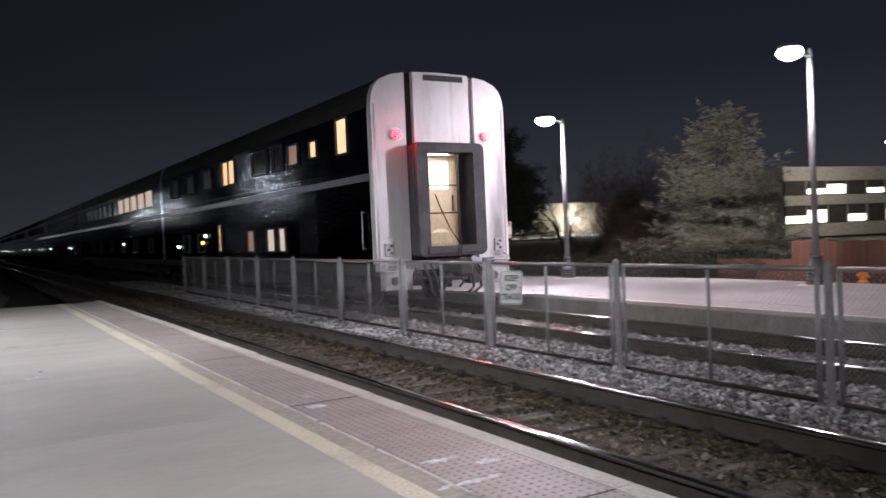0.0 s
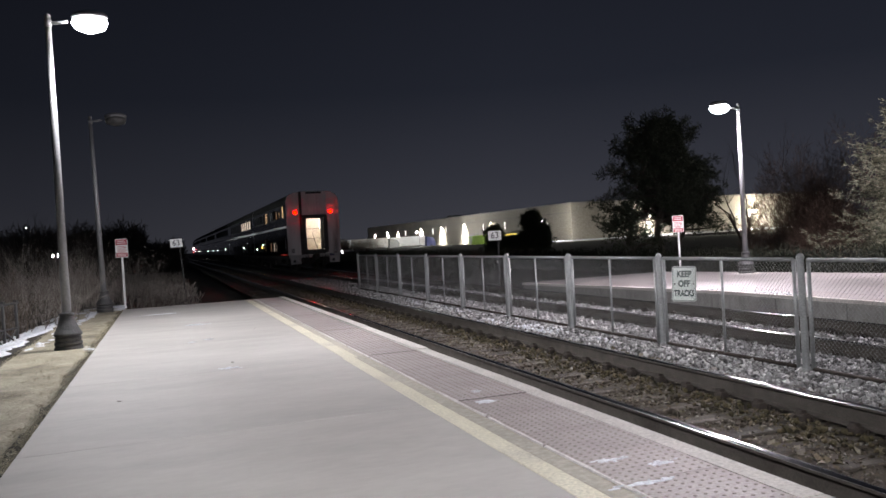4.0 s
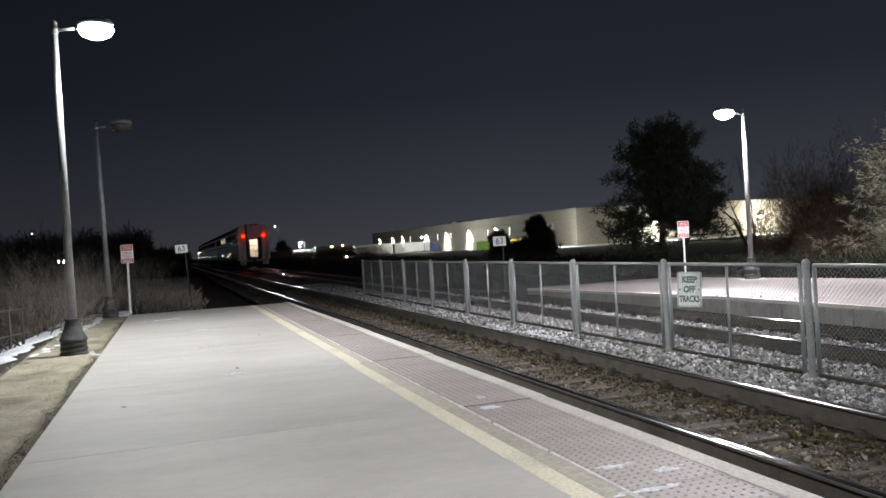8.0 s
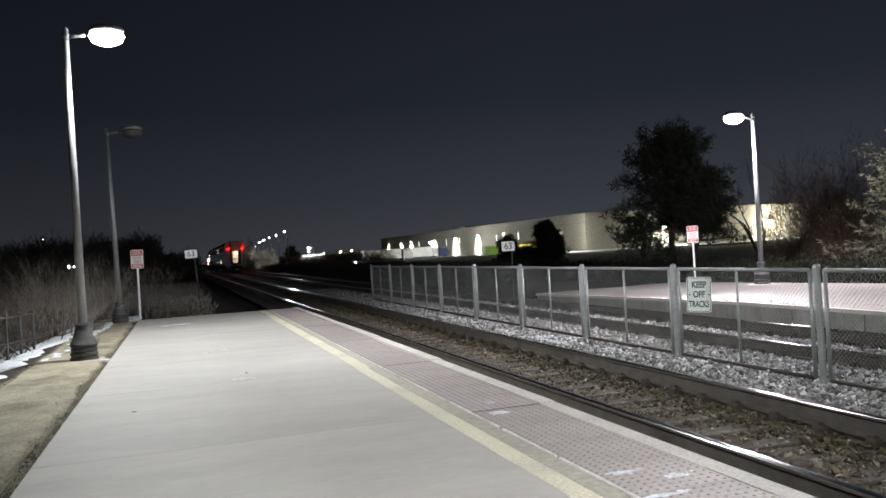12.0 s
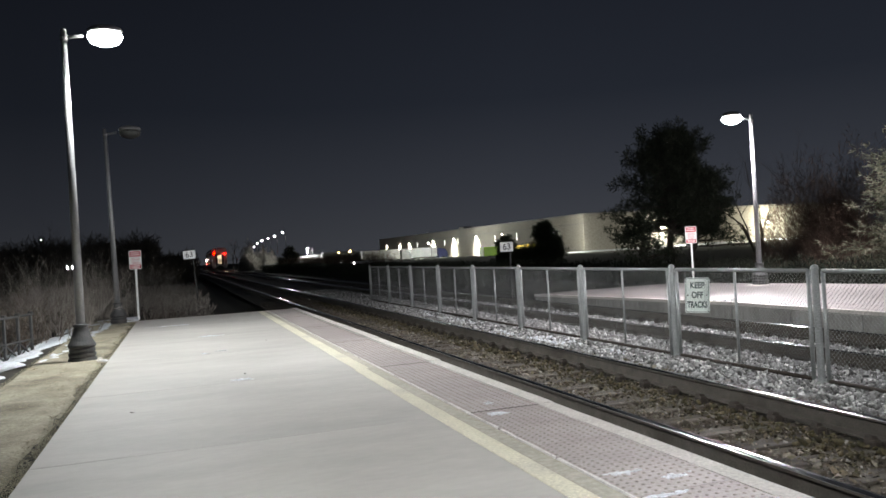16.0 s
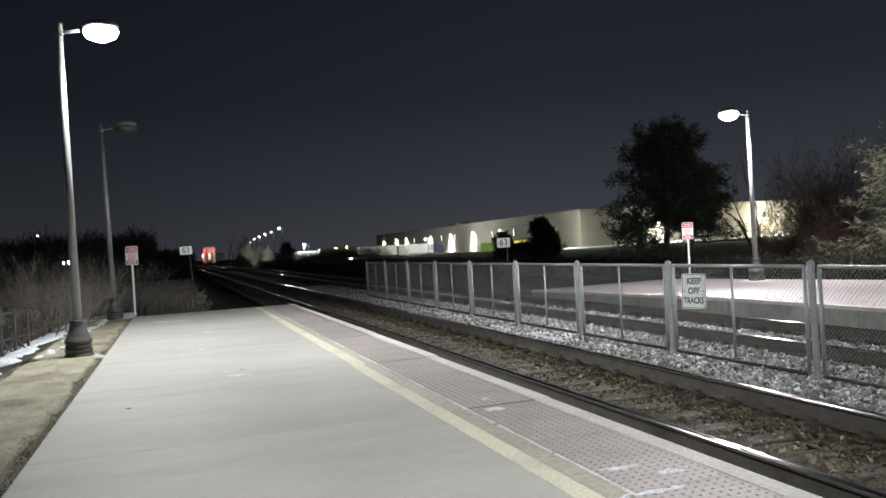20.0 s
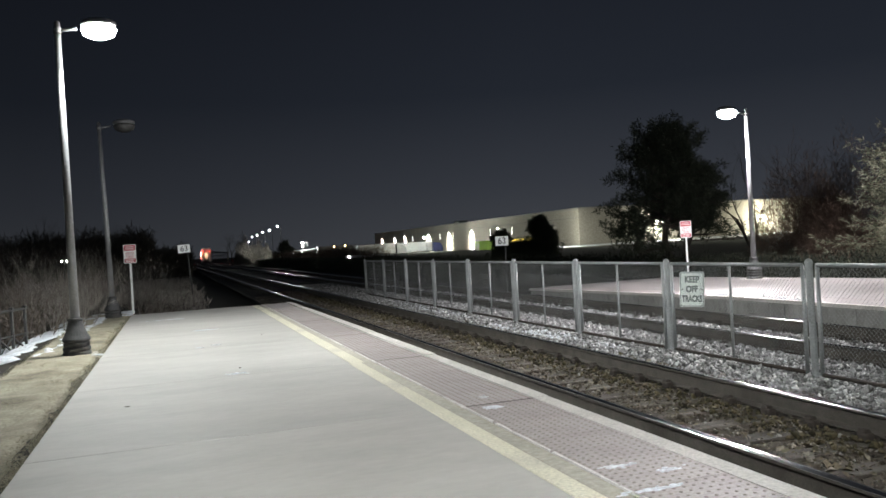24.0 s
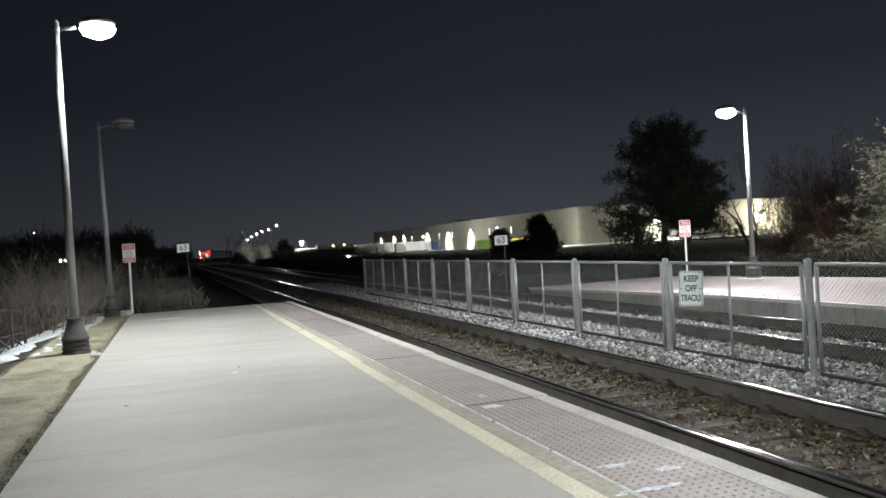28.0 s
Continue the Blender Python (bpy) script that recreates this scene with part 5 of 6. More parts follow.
def bare_tree(x, y, z, height, seed, label, depth=4, material=None, trunk=0.16, spread=0.5, name="bare_tree"):
    rng = np.random.default_rng(seed)
    t = thing(name, pose(x, y, z), label, "tree")
    m = Mesh()
    branching(m, Vector((0, 0, -0.2)), Vector((rng.normal(0, 0.05), rng.normal(0, 0.05), 1)).normalized(), height * 0.48, trunk, depth, rng, spread)
    stuff("bare_crown", *mesh_arrays(m), material or BARK, "", "", "", t)
    return t


def mesh_arrays(m):
    return m.v, [f for f in m.f if len(f) == 4]


def bare_bush(x, y, z, height, radius, stems, seed, label, material=TWIG, depth=2):
    rng = np.random.default_rng(seed)
    m = Mesh()
    for s in range(stems):
        a, q = rng.random() * 6.283, radius * math.sqrt(rng.random())
        px, py = q * math.cos(a), q * math.sin(a)
        d = Vector((math.cos(a) * 0.5 * rng.random(), math.sin(a) * 0.5 * rng.random(), 1)) + Vector(rng.normal(0, 0.16, 3))
        branching(m, Vector((px, py, -0.1)), d.normalized(), height * rng.uniform(0.35, 0.62), rng.uniform(0.006, 0.012), depth, rng, 0.45, None, 3)
    b = stuff("bush", *mesh_arrays(m), material, label, "bush", "object")
    b.matrix_basis = pose(x, y, z)
    return b


def dark_pine(x, y, z, height, seed, label, radius=2.6, start=0.2, limbs=46, dens=1.0, lean=0.0, material=PINE, needle=0.24):
    """A ragged pine: bare lower trunk and limbs, needles in uneven clumps."""
    rng = np.random.default_rng(seed)
    t = thing("pine_tree", pose(x, y, z), label, "tree")
    m = Mesh()
    prev = Vector((0, 0, -0.3))
    tops = []
    for i in range(1, 11):
        q = i / 10
        p = Vector((lean * q * height + 0.12 * math.sin(i * 1.3 + seed), 0.1 * math.cos(i * 1.9 + seed), q * height))
        m.tube(prev, p, 0.16 * (1.1 - q) + 0.015, 0.16 * (1.02 - q) + 0.012, 8, False)
        tops.append(p)
        prev = p
    pts, dr, ln, wd = [], [], [], []
    for k in range(limbs):
        q = start + (1 - start) * ((k + rng.random()) / limbs)
        base = tops[min(int(q * 10), 9)]
        origin = Vector((base.x, base.y, q * height))
        a = rng.random() * 6.283
        reach = radius * (0.22 + 0.95 * max(1 - q, 0) ** 0.6) * rng.uniform(0.4, 1.18)
        d = Vector((math.cos(a), math.sin(a), rng.uniform(-0.05, 0.55))).normalized()
        p = origin
        seg = 6
        for s in range(seg):
            w = p + d * reach / seg
            m.tube(p, w, 0.045 * (1 - s / seg) + 0.008, 0.045 * (1 - (s + 1) / seg) + 0.007, 5, False)
            d = (d + Vector(rng.normal(0, 0.14, 3)) + Vector((0, 0, 0.05))).normalized()
            p = w
            if s >= (2 if q > 0.34 or height < 5 else 4):
                for cl in range(int(2 * dens) + 1):
                    c = np.array(p) + rng.normal(0, 0.20, 3)
                    for nd in range(int(26 * dens)):
                        pts.append(c + rng.normal(0, 0.10, 3))
                        dr.append(rng.normal(0, 1, 3) + np.array([d.x, d.y, 0.5]) * 0.7)
                        ln.append(needle * rng.uniform(0.5, 1.3))
                        wd.append(rng.uniform(0.012, 0.026))
    part("trunk", m, BARK, t)
    crown(t, "crown", spikes(np.array(pts), np.array(dr), np.array(ln), np.array(wd), rng), material)
    return t


# ---- distance ----
WALL = surface("warehouse_panel", (0.36, 0.335, 0.29), (0.43, 0.40, 0.345), (0.30, 0.28, 0.25), rough=0.85, scale=0.15, fine=3, bump=0.1)
ROOFTRIM = surface("roof_flashing", (0.24, 0.23, 0.22), (0.32, 0.31, 0.29), rough=0.6, scale=0.5, fine=5, bump=0.05)
DOCK = surface("dock_door", (0.55, 0.55, 0.54), (0.65, 0.65, 0.64), rough=0.6, scale=0.8, fine=6, bump=0.1)
BOARD = surface("rusty_brown_boards", (0.055, 0.021, 0.009), (0.09, 0.034, 0.013), (0.038, 0.016, 0.009), rough=0.85, scale=2, fine=20, stretch=(1, 1, 0.3), bump=0.3, vary=0.12)
TRAILER = surface("trailer_white", (0.62, 0.63, 0.64), (0.74, 0.75, 0.76), (0.5, 0.5, 0.5), rough=0.5, scale=0.6, fine=8, bump=0.03)
CABBLUE = surface("cab_blue", (0.05, 0.06, 0.16), (0.08, 0.09, 0.22), rough=0.35, scale=2, fine=20, bump=0)
HIVIS = surface("lime_green_paint", (0.30, 0.55, 0.03), (0.38, 0.64, 0.05), rough=0.4, scale=2, fine=20, bump=0)
YELLOWP = surface("yellow_paint", (0.65, 0.45, 0.03), (0.75, 0.55, 0.05), rough=0.4, scale=2, fine=20, bump=0)
WALLPACK = glow("wall_lamp_lens", (1.0, 0.95, 0.86), 90.0)
STRIPLIGHT = glow("wall_strip_lens", (1.0, 0.95, 0.88), 2.5)
OFFICE_ON = glow("lit_office_window", (1.0, 0.93, 0.82), 2.2)
OFFICE_OFF = surface("dim_office_window", (0.05, 0.045, 0.04), (0.08, 0.07, 0.06), rough=0.1, scale=2, fine=20, bump=0)
STREETGLOW = glow("far_street_light", (0.98, 0.98, 1.0), 70.0)
WARMGLOW = glow("far_warm_light", (1.0, 0.55, 0.2), 30.0)
ORANGE = surface("orange_plastic", (0.70, 0.20, 0.02), (0.8, 0.26, 0.03), rough=0.5, scale=4, fine=30, bump=0)
TYRE = surface("tyre_rubber", (0.02, 0.02, 0.02), (0.035, 0.035, 0.035), rough=0.9, scale=6, fine=40, bump=0.1)

WH_X, WH_Y = 70.0, 130.0


def warehouse():
    w = thing("warehouse", pose(0, 0, 0), "long low beige warehouse with lit loading docks", "warehouse")
    z0, z1 = -1.6, 6.1
    y = WH_Y
    k = 0
    while y < 285:
        m = Mesh()
        m.box(WH_X, WH_X + 0.3, y + 0.01, y + 7.74, z0, z1, 0.02)
        part("wall_panel", m, WALL, w)
        y += 7.75
        k += 1
    x = WH_X + 0.31
    while x < 132:
        m = Mesh()
        m.box(x, x + 7.74, WH_Y, WH_Y + 0.3, z0, z1, 0.02)
        part("wall_panel", m, WALL, w)
        x += 7.75
    m = Mesh()
    m.box(WH_X - 0.08, WH_X + 0.5, WH_Y - 0.08, 285, z1, z1 + 0.25, 0.02)
    m.box(WH_X + 0.5, 133, WH_Y - 0.08, WH_Y + 0.5, z1, z1 + 0.25, 0.02)
    part("roof_trim", m, ROOFTRIM, w)
    m = Mesh()
    m.box(WH_X + 0.5, 133, WH_Y + 0.5, 285, z1 - 0.3, z1 + 0.1)
    part("roof", m, ROOF, w)
    m = Mesh()
    m.box(WH_X + 4, WH_X + 7, 205, 209, z1, z1 + 1.0, 0.05)
    part("roof_unit", m, ROOFTRIM, w)
    for y in (274, 257, 245, 220, 202, 185, 168):
        m = Mesh()
        m.box(WH_X - 0.06, WH_X - 0.002, y - 1.1, y + 1.1, z0 + 0.6, 3.5, 0.02)
        d = part("dock_door", m, DOCK, w, "pale dock door")
        m = Mesh()
        m.box(WH_X - 0.3, WH_X - 0.002, y - 0.25, y + 0.25, 4.0, 4.25, 0.03)
        p = part("wall_lamp", m, IRON, w)
        m = Mesh()
        m.box(WH_X - 0.28, WH_X - 0.1, y - 0.12, y + 0.12, 3.93, 3.99, 0.01)
        part("lamp_lens", m, WALLPACK, p, "glowing lamp lens")
        lamp("dock_light", "SPOT", (WH_X - 2.0, y, 4.2), (WH_X, y, 1.6), 12000, (1.0, 0.94, 0.85), 0.25, 90, 0.85)
    # upright wall lights between the docks, and the joint between the wall's two courses of panels
    for y in (236, 209.5, 198.5, 172.5, 160.0):
        m = Mesh()
        m.box(WH_X - 0.12, WH_X - 0.002, y - 0.2, y + 0.2, 2.3, 4.0, 0.03)
        p = part("wall_light", m, IRON, w, "narrow upright wall light")
        m = Mesh()
        m.box(WH_X - 0.17, WH_X - 0.121, y - 0.12, y + 0.12, 2.4, 3.9, 0.01)
        part("lamp_lens", m, STRIPLIGHT, p, "glowing upright lens")
    m = Mesh()
    m.box(WH_X - 0.05, WH_X - 0.002, WH_Y, 285, 4.45, 4.6, 0.01)
    part("wall_joint", m, ROOFTRIM, w, "flashing strip along the wall")
    m = Mesh()
    m.box(110.3 - 0.4, 110.3 + 0.4, WH_Y - 0.45, WH_Y - 0.002, 3.1, 3.5, 0.04)
    p = part("wall_lamp", m, IRON, w)
    m = Mesh()
    m.box(110.3 - 0.4, 110.3 + 0.4, WH_Y - 0.5, WH_Y - 0.05, 2.7, 3.09, 0.03)
    part("lamp_lens", m, WALLPACK, p, "glowing lamp lens")
    m = Mesh()
    m.box(86.1, 86.9, WH_Y - 0.45, WH_Y - 0.002, 3.1, 3.5, 0.04)
    p = part("wall_lamp", m, IRON, w)
    m = Mesh()
    m.box(86.1, 86.9, WH_Y - 0.5, WH_Y - 0.05, 2.7, 3.09, 0.03)
    part("lamp_lens", m, WALLPACK, p, "glowing lamp lens")
    lamp("end_wall_light", "POINT", (86.5, WH_Y - 3.0, 2.4), (86, WH_Y, 0), 500, (1.0, 0.93, 0.82), 0.4)
    lamp("end_wall_light", "POINT", (86.5, WH_Y - 1.2, 2.4), (86, WH_Y, 0), 900, (1.0, 0.95, 0.85), 0.3)
    lamp("end_wall_light", "POINT", (110.3, WH_Y - 1.4, 2.6), (110, WH_Y, 0), 1700, (1.0, 0.93, 0.8), 0.3)
    lamp("end_wall_light", "POINT", (110.3, WH_Y - 3.2, 2.5), (110, WH_Y, 0), 2300, (1.0, 0.90, 0.74), 0.4)


def office_block():
    o = thing("office_building", pose(68, 46, 0, 0, 0, -6), "two-storey office building with lit window bands", "office building")
    z0 = -0.6
    for z, h, nm in ((z0, 1.2, "base_wall"), (2.35, 0.9, "spandrel"), (4.6, 1.3, "parapet")):
        m = Mesh()
        m.box(-4, 26, 0, 0.4, z, z + h, 0.03)
        part(nm, m, WALL, o)
    m = Mesh()
    m.box(-4, 26, 0.4, 4, z0, 5.8)
    part("body", m, WALL, o)
    for row, (a, b) in enumerate(((0.62, 2.33), (3.27, 4.58))):
        for k in range(11):
            x = -3.9 + 2.7 * k
            m = Mesh()
            m.box(x + 0.05, x + 2.7, 0.05, 0.12, a, b)
            wn_ = part("window", m, OFFICE_OFF, o)
            m = Mesh()
            m.box(x + 2.7, x + 2.85, 0.0, 0.2, a, b, 0.01)
            part("mullion", m, ROOFTRIM, wn_)
            if (k * 7 + row * 3) % 5 < 3:
                m = Mesh()
                m.box(x + 0.1, x + 2.6, 0.03, 0.048, a + 0.1, a + (b - a) * (0.45 + 0.3 * ((k * 5 + row) % 3) / 2))
                part("lit_blind", m, OFFICE_ON, wn_, "bright room behind the glass")


def board_fence():
    f = thing("board_fence", pose(15.25, 0, 0), "low rusty brown board fence behind the far platform", "fence")
    m = Mesh()
    m.box(-0.012, 0.012, 0.004, 0.146, -0.3, 0.80, 0.004)
    bd = m.make("board")
    bd.materials.append(BOARD)
    y = -2.0
    while y < 12.8:
        part("board", bd, None, f, "", pose(random.uniform(-0.004, 0.004), y, random.uniform(-0.02, 0.02) - (0.38 if y > 10.9 else 0), 0, 0, random.uniform(-1, 1)))
        y += 0.152
    m = Mesh()
    for z in (-0.1, 0.6):
        m.box(0.014, 0.06, -2, 10.9, z, z + 0.09, 0.005)
    part("rail", m, BOARD, f)
    y = -1.9
    while y < 10.9:
        m = Mesh()
        m.box(0.06, 0.15, y, y + 0.09, -0.5, 0.85, 0.006)
        part("post", m, BOARD, f)
        y += 2.4


def lorry(x, y, z, turn, cab_material, label, box_material=TRAILER):
    t = thing("lorry", pose(x, y, z, 0, 0, turn), label, "lorry")
    m = Mesh()
    m.box(-1.25, 1.25, -5, 4.2, 1.0, 3.3, 0.05)
    part("trailer_box", m, box_material, t)
    m = Mesh()
    m.prism([(4.6, 0.6), (7.0, 0.6), (7.1, 1.7), (6.5, 2.8), (4.6, 3.1)], "x", -1.15, 1.15)
    c = part("cab", m, cab_material, t)
    m = Mesh()
    m.prism([(7.1, 1.75), (6.53, 2.75), (6.57, 2.77), (7.15, 1.77)], "x", -1.0, 1.0)
    part("windscreen", m, DARKGLASS, c)
    for yy in (-4.2, -3.1, 3.2, 5.9):
        for s in (-1, 1):
            m = Mesh()
            m.tube((s * 0.85, yy, 0.5), (s * 1.2, yy, 0.5), 0.5, seg=18)
            part("wheel", m, TYRE, t)


def utility_vehicle(x, y, z, turn, body_material, label):
    t = thing("service_truck", pose(x, y, z, 0, 0, turn), label, "truck")
    m = Mesh()
    m.box(-1.2, 1.2, -3.5, 2.2, 0.8, 2.6, 0.1)
    part("body", m, body_material, t)
    m = Mesh()
    m.prism([(2.3, 0.6), (4.8, 0.6), (4.9, 1.6), (4.2, 2.5), (2.3, 2.6)], "x", -1.15, 1.15)
    c = part("cab", m, YELLOWP, t)
    m = Mesh()
    m.prism([(4.9, 1.65), (4.3, 2.4), (4.34, 2.42), (4.95, 1.65)], "x", -1.0, 1.0)
    part("windscreen", m, DARKGLASS, c)
    for yy in (-2.4, 3.6):
        for s in (-1, 1):
            m = Mesh()
            m.tube((s * 0.85, yy, 0.45), (s * 1.15, yy, 0.45), 0.45, seg=18)
            part("wheel", m, TYRE, t)


def yard_lamp(x, y, top, label, material=STREETGLOW, r=0.3, base=-0.6):
    t = thing("yard_lamp", pose(x, y, base), label, "street lamp", "far yard lamps")
    h, a = top - base, 4.0 * r
    m = Mesh()
    m.tube((a, 0, -0.3), (a, 0, h + 0.1), 0.06, 0.04, seg=8)
    m.tube((a, 0, h + 0.1), (0, 0, h + 0.1), 0.03, seg=6)
    part("pole", m, IRON, t)
    m = Mesh()
    m.box(-r * 1.2, r * 1.2, -r, r, h, h + 0.16, 0.03)
    hd = part("head", m, IRON, t)
    m = Mesh()
    m.turned([(r * 0.9, -0.02), (r * 0.8, -0.16), (r * 0.3, -0.24)], 12, (0, 0, h))
    part("lens", m, material, hd, "glowing lens")


def thicket(name, x0, x1, y0, y1, z0, height, n, size, material, label, seed, width=0.06):
    """A mass of twigs with an uneven top, too fine to count."""
    rng = np.random.default_rng(seed)
    x, y = rng.uniform(x0, x1, n), rng.uniform(y0, y1, n)
    top = np.array([height * (0.72 + 0.45 * swell(a, b, 0.45 / max(size, 0.25), seed)) for a, b in zip(x, y)])
    z = z0 + (top - z0) * rng.random(n) ** 0.8 - size * 0.4
    d = rng.normal(0, 0.55, (n, 3)) + np.array([0, 0, 0.75])
    v, f = spikes(np.stack([x, y, z], 1), d, size * rng.uniform(0.5, 1.3, n), size * width * rng.uniform(0.6, 1.4, n), rng)
    return stuff(name, v, f, material, label, "shrubs")


def mound(name, x, y, z, r, h, n, size, material, label, seed, width=0.045):
    """A rounded bush of fine twigs, thicker towards its foot."""
    rng = np.random.default_rng(seed)
    a, q = rng.random(n) * 6.283, np.sqrt(rng.random(n))
    u, v = r * q * np.cos(a), r * q * np.sin(a)
    lump = np.array([0.75 + 0.5 * swell(i, j, 1.3, seed) for i, j in zip(u, v)])
    w = h * rng.random(n) ** 0.75 * np.sqrt(np.maximum(1 - q ** 2.2, 0.03)) * lump
    d = np.stack([u * 0.5 / r, v * 0.5 / r, np.full(n, 0.8)], 1) + rng.normal(0, 0.4, (n, 3))
    pts, faces = spikes(np.stack([u, v, w], 1), d, size * rng.uniform(0.5, 1.3, n), size * width * rng.uniform(0.6, 1.4, n), rng)
    ob = stuff(name, pts, faces, material, label, "bush", "object")
    ob.matrix_basis = pose(x, y, z)
    return ob


def parked_trailer(x, y, z, turn, label):
    t = thing("trailer", pose(x, y, z, 0, 0, turn), label, "trailer", "trailers in the yard")
    m = Mesh()
    m.box(-1.25, 1.25, -2.0, 2.0, 1.1, 2.45, 0.05)
    part("box", m, TRAILER, t)
    m = Mesh()
    m.box(-1.0, 1.0, -2.0, 2.0, 0.9, 1.09, 0.02)
    part("chassis", m, IRON, t)
    for yy in (-1.4, 1.4):
        for s in (-1, 1):
            m = Mesh()
            m.tube((s * 0.8, yy, 0.5), (s * 1.15, yy, 0.5), 0.5, seg=16)
            part("wheel", m, TYRE, t)


def flatbed(x, y, z, turn):
    t = thing("flatbed_trailer", pose(x, y, z, 0, 0, turn), "white flatbed trailer parked by the line", "trailer")
    m = Mesh()
    m.prism([(-2.3, 0.05), (2.3, 0.05), (2.4, 0.3), (-2.1, 0.22)], "x", -1.0, 1.0)
    part("deck", m, TRAILER, t)
    for yy in (-1.2, 1.2):
        m = Mesh()
        m.box(-0.9, 0.9, yy - 0.05, yy + 0.05, -0.75, 0.06, 0.01)
        part("support", m, IRON, t)
    m = Mesh()
    m.turned([(0.09, 0.0), (0.09, 0.12), (0.02, 0.16)], 10, (-0.9, 2.35, 0.1))
    part("lamp", m, STREETGLOW, t, "small white lamp")


SIG_WHITE = glow("signal_white", (1.0, 0.8, 0.8), 90.0)
SIG_RED = glow("signal_red", (1.0, 0.04, 0.05), 120.0)


def signal_mast(x, y):
    t = thing("signal_mast", pose(x, y, -0.5), "slim railway signal mast with lit red and white lamps", "signal")
    m = Mesh()
    m.tube((0, 0, -0.2), (0, 0, 3.2), 0.06, seg=8)
    part("mast", m, IRON, t)
    for z, mt in ((2.9, SIG_WHITE), (2.45, SIG_WHITE), (1.5, SIG_RED)):
        m = Mesh()
        m.box(-0.15, 0.1, -0.12, -0.05, z - 0.18, z + 0.18, 0.02)
        h = part("signal_head", m, IRON, t)
        m = Mesh()
        m.tube((-0.02, -0.15, z), (-0.02, -0.121, z), 0.06, seg=12)
        part("lens", m, mt, h, "glowing signal lens")


def fire_hydrant(x, y, z):
    t = thing("fire_hydrant", pose(x, y, z), "small bright orange fire hydrant on the far platform", "fire hydrant")
    m = Mesh()
    m.turned([(0.10, 0.0), (0.10, 0.03), (0.06, 0.04), (0.055, 0.17), (0.085, 0.18), (0.085, 0.21), (0.065, 0.24), (0.035, 0.27), (0.018, 0.28), (0.018, 0.30)], 16)
    part("barrel", m, ORANGE, t)
    for s in (-1, 1):
        m = Mesh()
        m.tube((0, s * 0.045, 0.13), (0, s * 0.11, 0.13), 0.032, seg=10)
        part("outlet", m, ORANGE, t)


def lawn_railing():
    """Runs down beside the lawn, posts 0.45 m apart."""
    x, y, z = -2.62, 16.35, -0.2
    t = thing("steel_railing", pose(x, y, z, 0, 0, -17), "short black steel railing with cross braces by the lawn", "railing")
    n, d = 6, 0.47
    for k in range(n):
        m = Mesh()
        m.box(-0.022, 0.022, -d * k - 0.022, -d * k + 0.022, -0.4, 0.82, 0.004)
        m.box(-0.035, 0.035, -d * k - 0.035, -d * k + 0.035, 0.80, 0.835, 0.004)
        part("post", m, IRON, t)
        if k < n - 1:
            m = Mesh()
            m.tube((0.01, -d * k, 0.02), (0.01, -d * (k + 1), 0.30), 0.016, seg=6)
            m.tube((-0.01, -d * k, 0.30), (-0.01, -d * (k + 1), 0.02), 0.016, seg=6)
            part("cross_brace", m, IRON, t)
    for zz, r in ((0.33, 0.016), (0.78, 0.022)):
        m = Mesh()
        m.tube((0.0, 0.1, zz), (0, -d * (n - 1), zz), r, seg=8)
        part("rail", m, IRON, t)


# ---- build all ----
build_ground()
build_platform()
build_trackbed()
build_track("track_near", TRACK_A, "near railway track with brown weathered ballast", 34)
build_track("track_far", TRACK_B, "far railway track behind the fence", 30)
build_ballast()
build_far_platform()
build_fence()
keep_off_sign()
notice_sign(-1.08, 23.0, 1.53, -0.08, "red and white notice sign on a post past the platform end", -4)
notice_sign(14.4, 20.2, 1.31, far_height(20.2), "red and white notice sign on the far platform", -34)
number_sign(0.42, 32.0, 1.69, -0.6, -3, "white sign with the number 63 beside the near track")
number_sign(10.1, 24.0, 1.28, -0.6, 0, "white sign with the number 63 past the far platform")
build_train()

# platform lamps; the last four are added unseen, beside and behind the viewer
LAMPS = [street_lamp(-1.45, 13.28, -0.05, 4.96, 1, True, "tall grey platform lamp, lit, on a flared iron base"),
         street_lamp(14.12, 17.0, -0.07, 4.27, -1, True, "lit platform lamp on the far platform"),
         street_lamp(14.0, 9.5, 0.0, 4.47, -1, True, "lit platform lamp on the far platform"),
         street_lamp(-1.45, -3.0, -0.05, 4.96, 1, True, "tall grey platform lamp, lit, on a flared iron base"),
         street_lamp(-1.45, -11.0, -0.05, 4.96, 1, True, "tall grey platform lamp, lit, on a flared iron base"),
         street_lamp(14.0, 2.0, 0.0, 4.47, -1, True, "lit platform lamp on the far platform"),
         street_lamp(14.0, -5.5, 0.0, 4.47, -1, True, "lit platform lamp on the far platform")]
street_lamp(-1.47, 21.39, -0.08, 4.75, 1, False, "tall grey platform lamp, unlit, near the platform end", lean=-0.8)
